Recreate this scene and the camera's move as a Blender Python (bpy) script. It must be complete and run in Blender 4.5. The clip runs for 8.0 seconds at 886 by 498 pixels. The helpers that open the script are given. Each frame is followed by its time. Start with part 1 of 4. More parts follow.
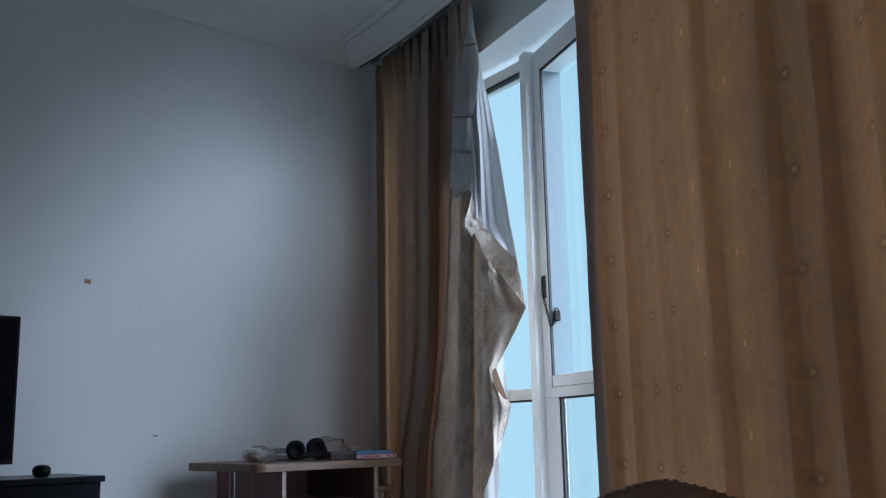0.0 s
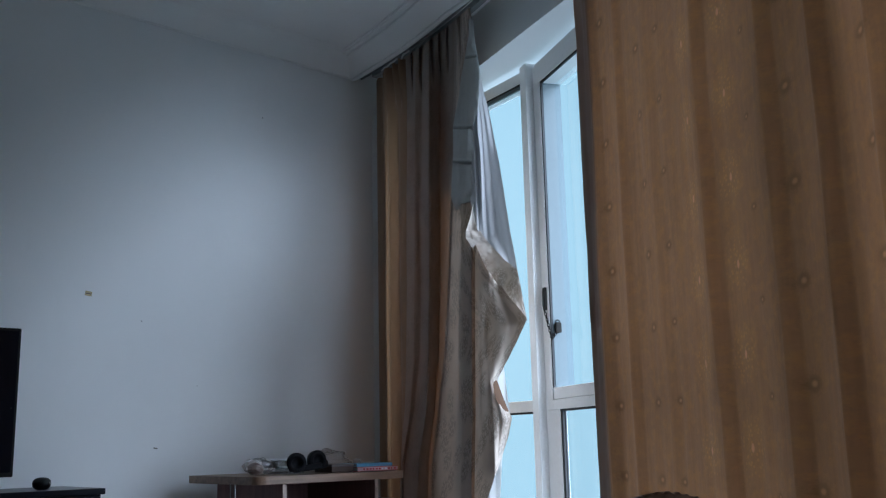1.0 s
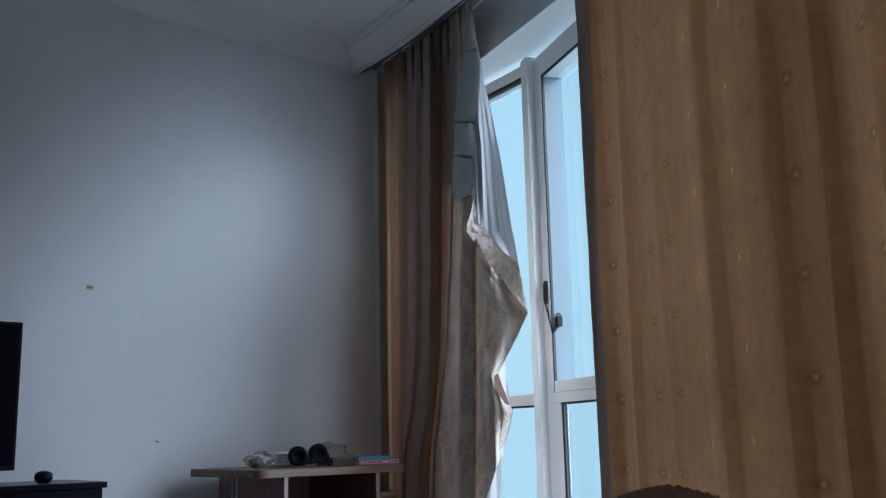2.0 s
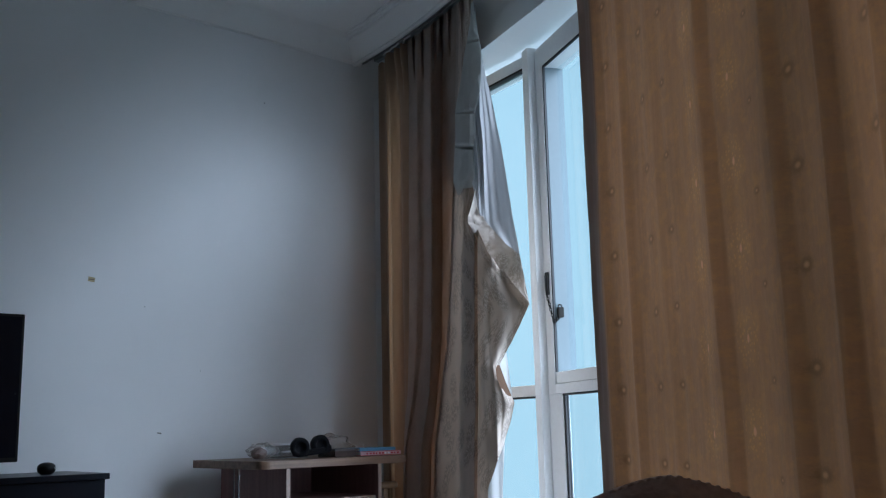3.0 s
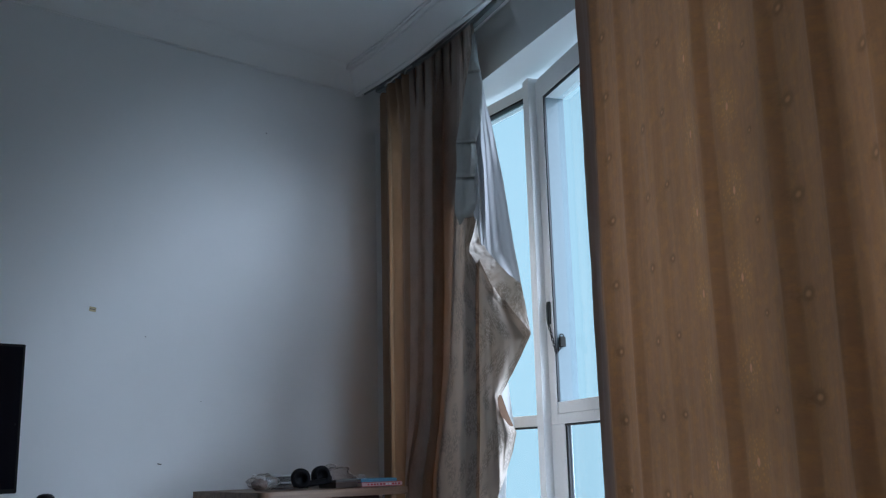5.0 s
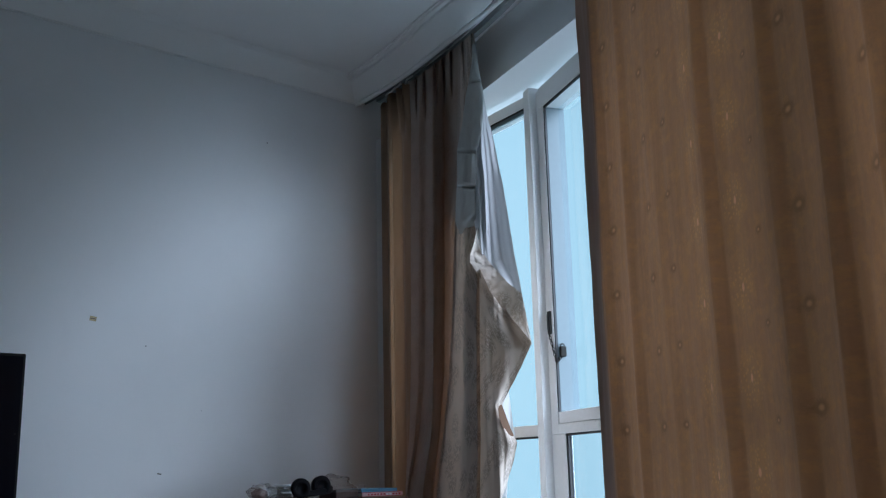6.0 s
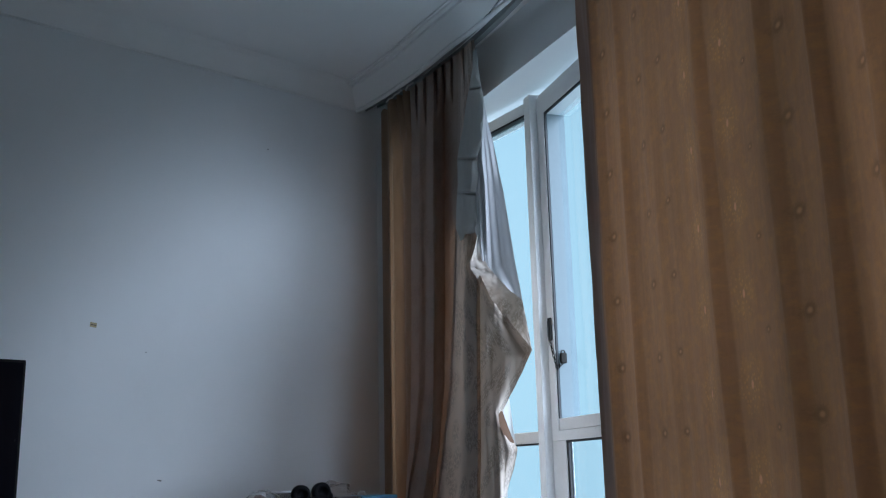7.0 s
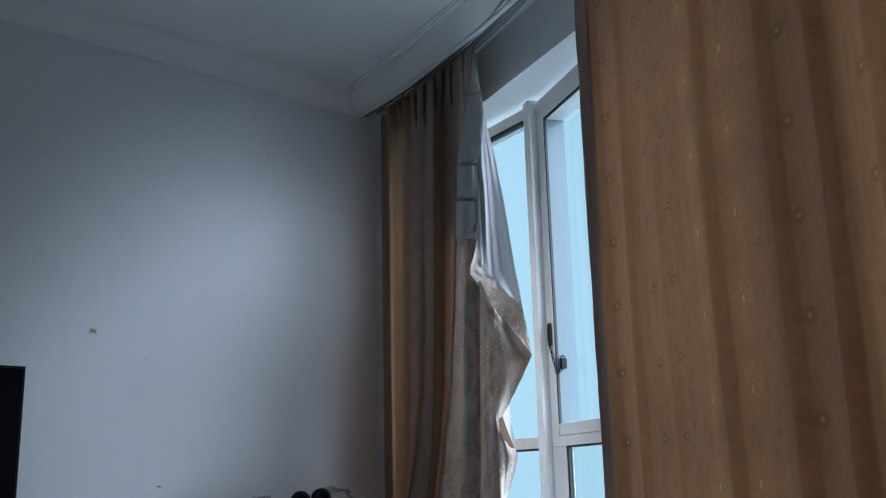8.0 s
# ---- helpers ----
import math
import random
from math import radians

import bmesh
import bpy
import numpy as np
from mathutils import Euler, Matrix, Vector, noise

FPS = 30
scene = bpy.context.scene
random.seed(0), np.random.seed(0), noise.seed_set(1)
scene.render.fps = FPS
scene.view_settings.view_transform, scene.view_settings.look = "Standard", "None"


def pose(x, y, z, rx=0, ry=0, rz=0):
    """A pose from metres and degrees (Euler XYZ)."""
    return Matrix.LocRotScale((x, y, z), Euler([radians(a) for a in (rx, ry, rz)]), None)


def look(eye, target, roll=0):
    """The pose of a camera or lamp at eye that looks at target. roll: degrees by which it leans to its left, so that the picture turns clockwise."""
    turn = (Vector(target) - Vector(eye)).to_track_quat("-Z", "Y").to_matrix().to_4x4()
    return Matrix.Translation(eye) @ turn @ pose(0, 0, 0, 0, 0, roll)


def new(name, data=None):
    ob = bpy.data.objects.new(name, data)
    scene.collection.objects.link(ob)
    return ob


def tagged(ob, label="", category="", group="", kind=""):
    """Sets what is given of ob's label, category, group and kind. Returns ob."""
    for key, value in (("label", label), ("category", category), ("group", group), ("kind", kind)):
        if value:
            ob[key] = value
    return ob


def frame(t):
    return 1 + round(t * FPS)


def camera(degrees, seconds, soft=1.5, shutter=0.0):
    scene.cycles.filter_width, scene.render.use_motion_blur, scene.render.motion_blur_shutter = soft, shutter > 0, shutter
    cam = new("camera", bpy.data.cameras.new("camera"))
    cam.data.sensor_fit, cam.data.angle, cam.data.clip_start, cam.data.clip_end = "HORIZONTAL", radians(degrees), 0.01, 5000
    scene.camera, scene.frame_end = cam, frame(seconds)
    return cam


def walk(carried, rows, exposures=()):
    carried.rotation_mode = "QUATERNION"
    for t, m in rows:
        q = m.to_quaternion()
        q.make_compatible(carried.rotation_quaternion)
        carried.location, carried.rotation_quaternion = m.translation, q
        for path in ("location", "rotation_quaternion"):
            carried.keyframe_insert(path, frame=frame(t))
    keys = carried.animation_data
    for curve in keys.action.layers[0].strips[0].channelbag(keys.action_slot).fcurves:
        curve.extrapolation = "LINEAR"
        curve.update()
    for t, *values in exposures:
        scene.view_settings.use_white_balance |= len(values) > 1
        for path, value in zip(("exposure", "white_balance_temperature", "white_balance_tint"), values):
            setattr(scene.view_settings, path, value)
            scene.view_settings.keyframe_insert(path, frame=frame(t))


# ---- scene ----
# ---------------------------------------------------------------- camera
EYE = Vector((0.0, 0.0, 0.85))
cam = camera(49.0, 8.0, 1.2)


def aim(yaw, pitch, lean):
    y, p = radians(yaw), radians(pitch)
    way = Vector((-math.sin(y) * math.cos(p), math.cos(y) * math.cos(p), math.sin(p)))
    return look(EYE, EYE + way, lean)


walk(cam, [
    (0.0, aim(-41.552, 10.586, -1.273)),
    (0.5, aim(-41.551, 10.985, -1.265)),
    (1.0, aim(-41.516, 11.286, -1.304)),
    (1.5, aim(-41.465, 11.285, -1.297)),
    (1.7, aim(-41.450, 11.170, -1.310)),
    (2.8, aim(-41.390, 10.420, -1.400)),
    (3.0, aim(-41.354, 10.405, -1.417)),
    (3.5, aim(-41.356, 10.568, -1.473)),
    (4.0, aim(-41.350, 11.058, -1.516)),
    (4.5, aim(-41.335, 11.629, -1.515)),
    (5.0, aim(-41.314, 12.142, -1.472)),
    (5.2, aim(-41.310, 12.270, -1.465)),
    (6.3, aim(-41.280, 12.850, -1.425)),
    (6.5, aim(-41.272, 12.936, -1.420)),
    (7.0, aim(-41.275, 13.083, -1.405)),
    (7.5, aim(-41.285, 13.257, -1.444)),
    (8.0, aim(-41.300, 13.400, -1.500)),
], exposures=[(0.0, 1.60), (8.0, 1.60)])

# ---------------------------------------------------------------- daylight: overcast sky, veiled low sun from the south-east
SUN_AZ, SUN_EL = 175.0, 29.0      # compass degrees from +y towards +x, degrees up
world = bpy.data.worlds.new("world")
scene.world = world
world.use_nodes = True
wn, wl = world.node_tree.nodes, world.node_tree.links
sky = wn.new("ShaderNodeTexSky")
sky.sky_type, sky.sun_disc = "NISHITA", False
sky.sun_elevation, sky.sun_rotation = radians(SUN_EL), radians(SUN_AZ)
sky.air_density, sky.dust_density, sky.ozone_density = 1.0, 4.0, 1.0
fog = wn.new("ShaderNodeMix")
fog.data_type = "RGBA"
fog.inputs[0].default_value = 0.93
fog.inputs[7].default_value = (3.25, 5.25, 6.70, 1)
wl.new(sky.outputs[0], fog.inputs[6])
wn["Background"].inputs[1].default_value = 0.053
wl.new(fog.outputs[2], wn["Background"].inputs[0])

sun = new("sun", bpy.data.lights.new("sun", "SUN"))
sun.data.energy, sun.data.angle, sun.data.color = 5.25, radians(82), (0.635, 0.775, 0.99)
a, e = radians(SUN_AZ), radians(SUN_EL)
sun.matrix_world = look((0, 0, 0), (-math.sin(a) * math.cos(e), -math.cos(a) * math.cos(e), -math.sin(e)))


# ---------------------------------------------------------------- material helpers
def material(name):
    m = bpy.data.materials.new(name)
    m.use_nodes = True
    return m, m.node_tree, m.node_tree.nodes["Principled BSDF"]


def node(nt, kind, **inputs):
    n = nt.nodes.new(kind)
    for key, value in inputs.items():
        put(nt, n.inputs[key.replace("_", " ")], value)
    return n


def put(nt, socket, value):
    if isinstance(value, bpy.types.NodeSocket):
        nt.links.new(value, socket)
    else:
        socket.default_value = value


def calc(nt, op, a, b=0.0, c=0.0):
    n = nt.nodes.new("ShaderNodeMath")
    n.operation = op
    for i, v in enumerate((a, b, c)):
        put(nt, n.inputs[i], v)
    return n.outputs[0]


def blend(nt, f, a, b):
    n = nt.nodes.new("ShaderNodeMix")
    n.data_type = "RGBA"
    put(nt, n.inputs[0], f)
    put(nt, n.inputs[6], (*a, 1) if isinstance(a, tuple) else a)
    put(nt, n.inputs[7], (*b, 1) if isinstance(b, tuple) else b)
    return n.outputs[2]


def where(nt, socket="Object"):
    return nt.nodes.new("ShaderNodeTexCoord").outputs[socket]


def noise_of(nt, vec, scale, detail=4.0, rough=0.55):
    return node(nt, "ShaderNodeTexNoise", Vector=vec, Scale=scale, Detail=detail, Roughness=rough).outputs[0]


def stretch(nt, vec, x, y, z):
    return node(nt, "ShaderNodeMapping", Vector=vec, Scale=(x, y, z)).outputs[0]


def ramp(nt, f, lo, hi):
    n = nt.nodes.new("ShaderNodeMapRange")
    put(nt, n.inputs[0], f)
    n.inputs[1].default_value, n.inputs[2].default_value = lo, hi
    return n.outputs[0]


def relief(nt, bsdf, height, strength, distance):
    n = node(nt, "ShaderNodeBump", Height=height, Strength=strength, Distance=distance)
    nt.links.new(n.outputs[0], bsdf.inputs["Normal"])


def plain(name, colour, rough=0.5, metal=0.0, vary=0.12, scale=30.0, bump=0.1, depth=0.001, second=None, shine=0.5):
    """A surface with grain and slow variation round one colour."""
    m, nt, b = material(name)
    vec = where(nt)
    fine, slow = noise_of(nt, vec, scale), noise_of(nt, vec, scale * 0.07, 3)
    dark = tuple(c * (1 - vary) for c in colour)
    lite = second or tuple(min(1, c * (1 + vary * 0.6)) for c in colour)
    f = calc(nt, "ADD", calc(nt, "MULTIPLY", ramp(nt, fine, 0.3, 0.7), 0.5), calc(nt, "MULTIPLY", ramp(nt, slow, 0.3, 0.7), 0.5))
    put(nt, b.inputs["Base Color"], blend(nt, f, dark, lite))
    put(nt, b.inputs["Roughness"], calc(nt, "ADD", rough - 0.06, calc(nt, "MULTIPLY", fine, 0.12)))
    b.inputs["Metallic"].default_value = metal
    b.inputs["Specular IOR Level"].default_value = shine
    relief(nt, b, fine, bump, depth)
    return m


def wall_paint(name, colour):
    m, nt, b = material(name)
    vec = where(nt)
    roller, slow, scuff = noise_of(nt, vec, 160, 3), noise_of(nt, vec, 1.3, 4), noise_of(nt, stretch(nt, vec, 1, 1, 0.5), 7, 6, 0.65)
    c = blend(nt, ramp(nt, slow, 0.35, 0.7), tuple(k * 0.94 for k in colour), colour)
    c = blend(nt, calc(nt, "MULTIPLY", ramp(nt, scuff, 0.60, 0.80), 0.10), c, tuple(k * 0.72 for k in colour))
    put(nt, b.inputs["Base Color"], c)
    b.inputs["Roughness"].default_value = 0.72
    b.inputs["Specular IOR Level"].default_value = 0.25
    relief(nt, b, calc(nt, "ADD", calc(nt, "MULTIPLY", roller, 0.3), scuff), 0.12, 0.002)
    return m


def wood(name, light, dark, rough=0.45, along="x"):
    m, nt, b = material(name)
    vec = where(nt)
    sx, sy, sz = {"x": (1.2, 22, 22), "y": (22, 1.2, 22), "z": (22, 22, 1.2)}[along]
    grain = noise_of(nt, stretch(nt, vec, sx, sy, sz), 2.6, 6, 0.6)
    fleck = noise_of(nt, vec, 120, 3)
    slow = noise_of(nt, vec, 3.0, 3)
    f = calc(nt, "ADD", calc(nt, "MULTIPLY", grain, 0.7), calc(nt, "MULTIPLY", slow, 0.3))
    c = blend(nt, ramp(nt, f, 0.35, 0.68), dark, light)
    c = blend(nt, calc(nt, "MULTIPLY", ramp(nt, fleck, 0.56, 0.75), 0.35), c, tuple(k * 0.5 for k in dark))
    put(nt, b.inputs["Base Color"], c)
    put(nt, b.inputs["Roughness"], calc(nt, "ADD", rough - 0.1, calc(nt, "MULTIPLY", fleck, 0.2)))
    relief(nt, b, grain, 0.15, 0.001)
    return m


def cloth(name, ground, through_colour, share, figured=True, weave=900.0, flowers=0.0, sheen=0.25):
    """Woven curtain cloth: a diffuse face and a share of light that comes through. UV runs in metres."""
    m, nt, b = material(name)
    out = nt.nodes["Material Output"]
    uv = where(nt, "UV")
    sep = node(nt, "ShaderNodeSeparateXYZ", Vector=uv)
    u, v = sep.outputs[0], sep.outputs[1]
    slub = noise_of(nt, stretch(nt, uv, 22, 5, 1), 1.6, 6, 0.7)
    patch = noise_of(nt, uv, 4.0, 4)
    thread = noise_of(nt, stretch(nt, uv, 1, 0.35, 1), weave, 2)
    c = blend(nt, ramp(nt, patch, 0.3, 0.7), tuple(k * 0.88 for k in ground), ground)
    c = blend(nt, calc(nt, "MULTIPLY", ramp(nt, slub, 0.35, 0.7), 0.12), c, tuple(min(1, k * 1.22) for k in ground))
    height = calc(nt, "ADD", calc(nt, "MULTIPLY", thread, 0.5), calc(nt, "MULTIPLY", slub, 0.5))
    if figured:
        worn, rub = noise_of(nt, stretch(nt, uv, 1, 0.6, 1), 11.0, 6, 0.7), noise_of(nt, uv, 45.0, 5, 0.7)
        streak = noise_of(nt, stretch(nt, uv, 75, 3.5, 1), 1.0, 5, 0.65)
        c = blend(nt, calc(nt, "MULTIPLY", ramp(nt, streak, 0.40, 0.66), 0.46), c, tuple(k * 0.62 for k in ground))
        mottle = noise_of(nt, uv, 28.0, 5, 0.7)
        c = blend(nt, calc(nt, "MULTIPLY", ramp(nt, mottle, 0.48, 0.62), 0.44), c, (ground[0] * 1.35, ground[1] * 1.22, ground[2] * 0.80))
        c = blend(nt, calc(nt, "MULTIPLY", ramp(nt, worn, 0.46, 0.66), 0.30), c, (ground[0] * 1.20, ground[1] * 1.12, ground[2] * 0.72))
        c = blend(nt, calc(nt, "MULTIPLY", ramp(nt, rub, 0.50, 0.68), 0.38), c, tuple(k * 0.66 for k in ground))
    if flowers:
        cells = node(nt, "ShaderNodeTexVoronoi", Vector=uv, Scale=9.0)
        cells.voronoi_dimensions = "2D"
        petal = cells.outputs[0]
        speck = noise_of(nt, uv, 70, 4, 0.7)
        f = calc(nt, "MULTIPLY", ramp(nt, petal, 0.50, 0.30), ramp(nt, speck, 0.42, 0.54))
        c = blend(nt, calc(nt, "MULTIPLY", f, flowers), c, tuple(k * 0.30 for k in ground))
    if figured:
        def cell(u0, v0):
            fu = calc(nt, "MULTIPLY", calc(nt, "SUBTRACT", calc(nt, "FRACT", calc(nt, "DIVIDE", calc(nt, "SUBTRACT", u, u0 - 0.4725), 0.945)), 0.5), 0.945)
            fv = calc(nt, "MULTIPLY", calc(nt, "SUBTRACT", calc(nt, "FRACT", calc(nt, "DIVIDE", calc(nt, "SUBTRACT", v, v0 - 0.0915), 0.183)), 0.5), 0.183)
            return fu, fv

        def oval(cellpair, a, b_):
            fu, fv = cellpair
            return calc(nt, "SQRT", calc(nt, "ADD", calc(nt, "POWER", calc(nt, "ABSOLUTE", calc(nt, "DIVIDE", fu, a)), 2.0), calc(nt, "POWER", calc(nt, "ABSOLUTE", calc(nt, "DIVIDE", fv, b_)), 2.0)))

        dark = tuple(k * 0.38 for k in ground)
        pale = tuple(min(1, k * 2.1) for k in ground)
        gold = (min(1, ground[0] * 1.60), ground[1] * 1.50, ground[2] * 0.95)
        for u0, v0, size in ((2.548, 1.301, 1.0), (2.676, 1.300, 0.8), (3.240, 1.303, 1.15), (3.108, 1.288, 0.6)):
            d = oval(cell(u0, v0), 0.0150 * size, 0.0095 * size)
            fray = calc(nt, "ADD", d, calc(nt, "MULTIPLY", ramp(nt, noise_of(nt, uv, 150.0, 3), 0.3, 0.7), 0.45))
            halo = calc(nt, "MULTIPLY", ramp(nt, fray, 2.4, 1.1), ramp(nt, d, 0.35, 0.75))
            c = blend(nt, calc(nt, "MULTIPLY", halo, 0.66), c, dark)
            wreath = calc(nt, "MULTIPLY", calc(nt, "MULTIPLY", ramp(nt, d, 1.25, 1.45), ramp(nt, d, 2.0, 1.7)), ramp(nt, noise_of(nt, uv, 210.0, 2), 0.40, 0.55))
            c = blend(nt, calc(nt, "MULTIPLY", wreath, 0.08), c, pale)
            c = blend(nt, calc(nt, "MULTIPLY", ramp(nt, d, 0.62, 0.22), 0.34), c, pale)
            height = calc(nt, "ADD", height, calc(nt, "MULTIPLY", ramp(nt, d, 1.4, 0.6), 1.5))
        grains = node(nt, "ShaderNodeTexVoronoi", Vector=stretch(nt, uv, 0.8, 1, 1), Scale=78.0)
        grains.voronoi_dimensions = "2D"
        stipple = grains.outputs[0]
        for u0, v0 in ((2.842, 1.370), (3.005, 1.376)):
            k = cell(u0, v0)
            d = oval(k, 0.0075, 0.0110)
            field = calc(nt, "MULTIPLY", ramp(nt, oval(k, 0.070, 0.075), 1.0, 0.45), ramp(nt, u, 2.30, 2.36))
            dots = calc(nt, "MULTIPLY", ramp(nt, stipple, 0.30, 0.16), field)
            c = blend(nt, calc(nt, "MULTIPLY", field, 0.22), c, gold)
            c = blend(nt, calc(nt, "MULTIPLY", dots, 0.55), c, gold)
            c = blend(nt, calc(nt, "MULTIPLY", ramp(nt, d, 1.0, 0.6), 0.75), c, pale)
            height = calc(nt, "ADD", height, calc(nt, "MULTIPLY", dots, 0.8))
    put(nt, b.inputs["Base Color"], c)
    b.inputs["Roughness"].default_value = 0.75
    b.inputs["Sheen Weight"].default_value = sheen
    b.inputs["Specular IOR Level"].default_value = 0.2
    relief(nt, b, height, 0.35, 0.0012)
    if share:
        glow = node(nt, "ShaderNodeBsdfTranslucent", Color=blend(nt, 0.60, c, through_colour))
        mix = node(nt, "ShaderNodeMixShader", Fac=share)
        nt.links.new(b.outputs[0], mix.inputs[1])
        nt.links.new(glow.outputs[0], mix.inputs[2])
        nt.links.new(mix.outputs[0], out.inputs[0])
    return m


def clear(name, tint, rough=0.02, strength=1.0):
    """A thin pane: see-through, with a mirror share by Fresnel."""
    m, nt, b = material(name)
    nt.nodes.remove(b)
    see = node(nt, "ShaderNodeBsdfTransparent", Color=(*tint, 1))
    shine = node(nt, "ShaderNodeBsdfGlossy", Roughness=rough)
    face = nt.nodes.new("ShaderNodeLayerWeight").outputs["Facing"]
    share = calc(nt, "ADD", 0.03, calc(nt, "MULTIPLY", calc(nt, "POWER", face, 5.0), 0.7))
    mix = node(nt, "ShaderNodeMixShader", Fac=calc(nt, "MULTIPLY", share, strength))
    nt.links.new(see.outputs[0], mix.inputs[1])
    nt.links.new(shine.outputs[0], mix.inputs[2])
    nt.links.new(mix.outputs[0], nt.nodes["Material Output"].inputs[0])
    return m


WALL = wall_paint("wall_paint", (0.82, 0.825, 0.835))
CEIL = wall_paint("ceiling_paint", (0.91, 0.91, 0.91))
# the floor is out of view; its pale colour bounces daylight up
FLOOR = plain("pale_bounce_floor", (0.72, 0.71, 0.69), 0.30, 0.0, 0.08, 40, 0.03)
FRAME = plain("white_coated_aluminium", (0.90, 0.90, 0.90), 0.30, 0.0, 0.05, 60, 0.05)
# frame coating darkened to blue-grey, so daylight on the sash sides stays moderate
DIMFRAME = plain("dimmed_frame_coating", (0.098, 0.135, 0.150), 0.5, 0.0, 0.08, 60, 0.05)
GASKET = plain("grey_gasket", (0.10, 0.11, 0.12), 0.6)
SEAL = plain("black_rubber", (0.012, 0.012, 0.014), 0.6)
GLASS = clear("window_glass", (0.93, 0.97, 0.98))
RAIL = plain("grey_rail_metal", (0.27, 0.275, 0.28), 0.3, 0.0, 0.06, 50, 0.05)
FACE = cloth("curtain_face", (0.465, 0.277, 0.185), (0.70, 0.30, 0.105), 0.225)
PLAINFACE = cloth("curtain_face_plain", (0.40, 0.275, 0.190), (0.72, 0.32, 0.12), 0.165, figured=False)
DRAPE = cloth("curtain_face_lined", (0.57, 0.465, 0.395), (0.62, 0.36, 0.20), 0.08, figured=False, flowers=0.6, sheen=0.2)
# same cloth as the lined face; shade of the side folds put into its colour
SHADEDFACE = cloth("curtain_face_shaded", (0.33, 0.27, 0.23), (0.72, 0.32, 0.12), 0.14, figured=False, flowers=0.25)
LINING = cloth("curtain_lining", (0.38, 0.37, 0.38), (0.64, 0.62, 0.62), 0.14, figured=False)
BAND = cloth("curtain_hem_band", (0.47, 0.475, 0.455), (0.5, 0.5, 0.5), 0.04, figured=False)
INSIDE = cloth("curtain_inside", (0.10, 0.055, 0.038), (0.4, 0.2, 0.1), 0.04, figured=False, sheen=0.0)
HEM = cloth("curtain_hem", (0.41, 0.232, 0.155), (0.5, 0.24, 0.13), 0.05, figured=False)
TURNED = cloth("curtain_turned_edge", (0.17, 0.095, 0.062), (0.5, 0.24, 0.13), 0.05, figured=False, sheen=0.05)
WHITECORD = plain("white_cord", (0.85, 0.85, 0.86), 0.6)
BORDER = cloth("curtain_border", (0.50, 0.425, 0.375), (0.66, 0.40, 0.20), 0.10, figured=False, flowers=0.60)
DARKWOOD = wood("desk_inside", (0.23, 0.12, 0.115), (0.150, 0.075, 0.072), 0.5, "z")
DESKWOOD = wood("desk_top_wood", (0.29, 0.175, 0.115), (0.14, 0.082, 0.056), 0.5, "x")
EDGEWOOD = wood("desk_edge_wood", (0.40, 0.29, 0.245), (0.30, 0.21, 0.17), 0.5, "z")
SHEER = cloth("thin_lining", (0.55, 0.55, 0.56), (0.8, 0.8, 0.8), 0.5, figured=False)
BRIGHTCHROME = plain("bright_chrome", (0.85, 0.86, 0.88), 0.2, 1.0, 0.03, 80, 0.0)
BLACK = plain("black_plastic", (0.006, 0.006, 0.007), 0.42, shine=0.2)
SCREEN = plain("dark_screen", (0.003, 0.004, 0.009), 0.25, 0.0, 0.1, 20, 0.0, shine=0.15)
LACQUER = plain("black_lacquer", (0.007, 0.009, 0.016), 0.32, shine=0.2)


# ---------------------------------------------------------------- mesh helpers
def part(name, bm, mat, parent=None, label="", smooth=False):
    me = bpy.data.meshes.new(name)
    bm.to_mesh(me)
    bm.free()
    if smooth:
        for p in me.polygons:
            p.use_smooth = True
    me.materials.append(mat)
    ob = new(name, me)
    ob.parent = parent
    if label:
        ob["label"] = label
    return ob


def thing(name, x, y, z, label, category, turn=0.0, group="", kind=""):
    ob = new(name)
    ob.empty_display_size = 0.05
    ob.matrix_world = pose(x, y, z, 0, 0, turn)
    return tagged(ob, label, category, group, kind)


def add_box(bm, x0, x1, y0, y1, z0, z1, bevel=0.0):
    vs = [bm.verts.new((x, y, z)) for z in (z0, z1) for y in (y0, y1) for x in (x0, x1)]
    fs = [bm.faces.new([vs[i] for i in q]) for q in ((0, 2, 3, 1), (4, 5, 7, 6), (0, 1, 5, 4), (2, 6, 7, 3), (0, 4, 6, 2), (1, 3, 7, 5))]
    if bevel:
        es = list({e for f in fs for e in f.edges})
        bmesh.ops.bevel(bm, geom=es, offset=bevel, segments=2, profile=0.5, affect="EDGES")
    return bm


def box(x0, x1, y0, y1, z0, z1, bevel=0.0):
    return add_box(bmesh.new(), x0, x1, y0, y1, z0, z1, bevel)


def lathe(profile, turns=24, bm=None, m=None):
    """A turned solid from (radius, height) pairs."""
    bm = bm or bmesh.new()
    m = m or Matrix.Identity(4)
    rings = []
    for r, z in profile:
        rings.append([bm.verts.new(m @ Vector((max(r, 1e-4) * math.cos(k), max(r, 1e-4) * math.sin(k), z))) for k in (2 * math.pi * i / turns for i in range(turns))])
    for lo, hi in zip(rings, rings[1:]):
        for i in range(turns):
            bm.faces.new((lo[i], lo[(i + 1) % turns], hi[(i + 1) % turns], hi[i]))
    bm.faces.new(rings[0][::-1])
    bm.faces.new(rings[-1])
    return bm


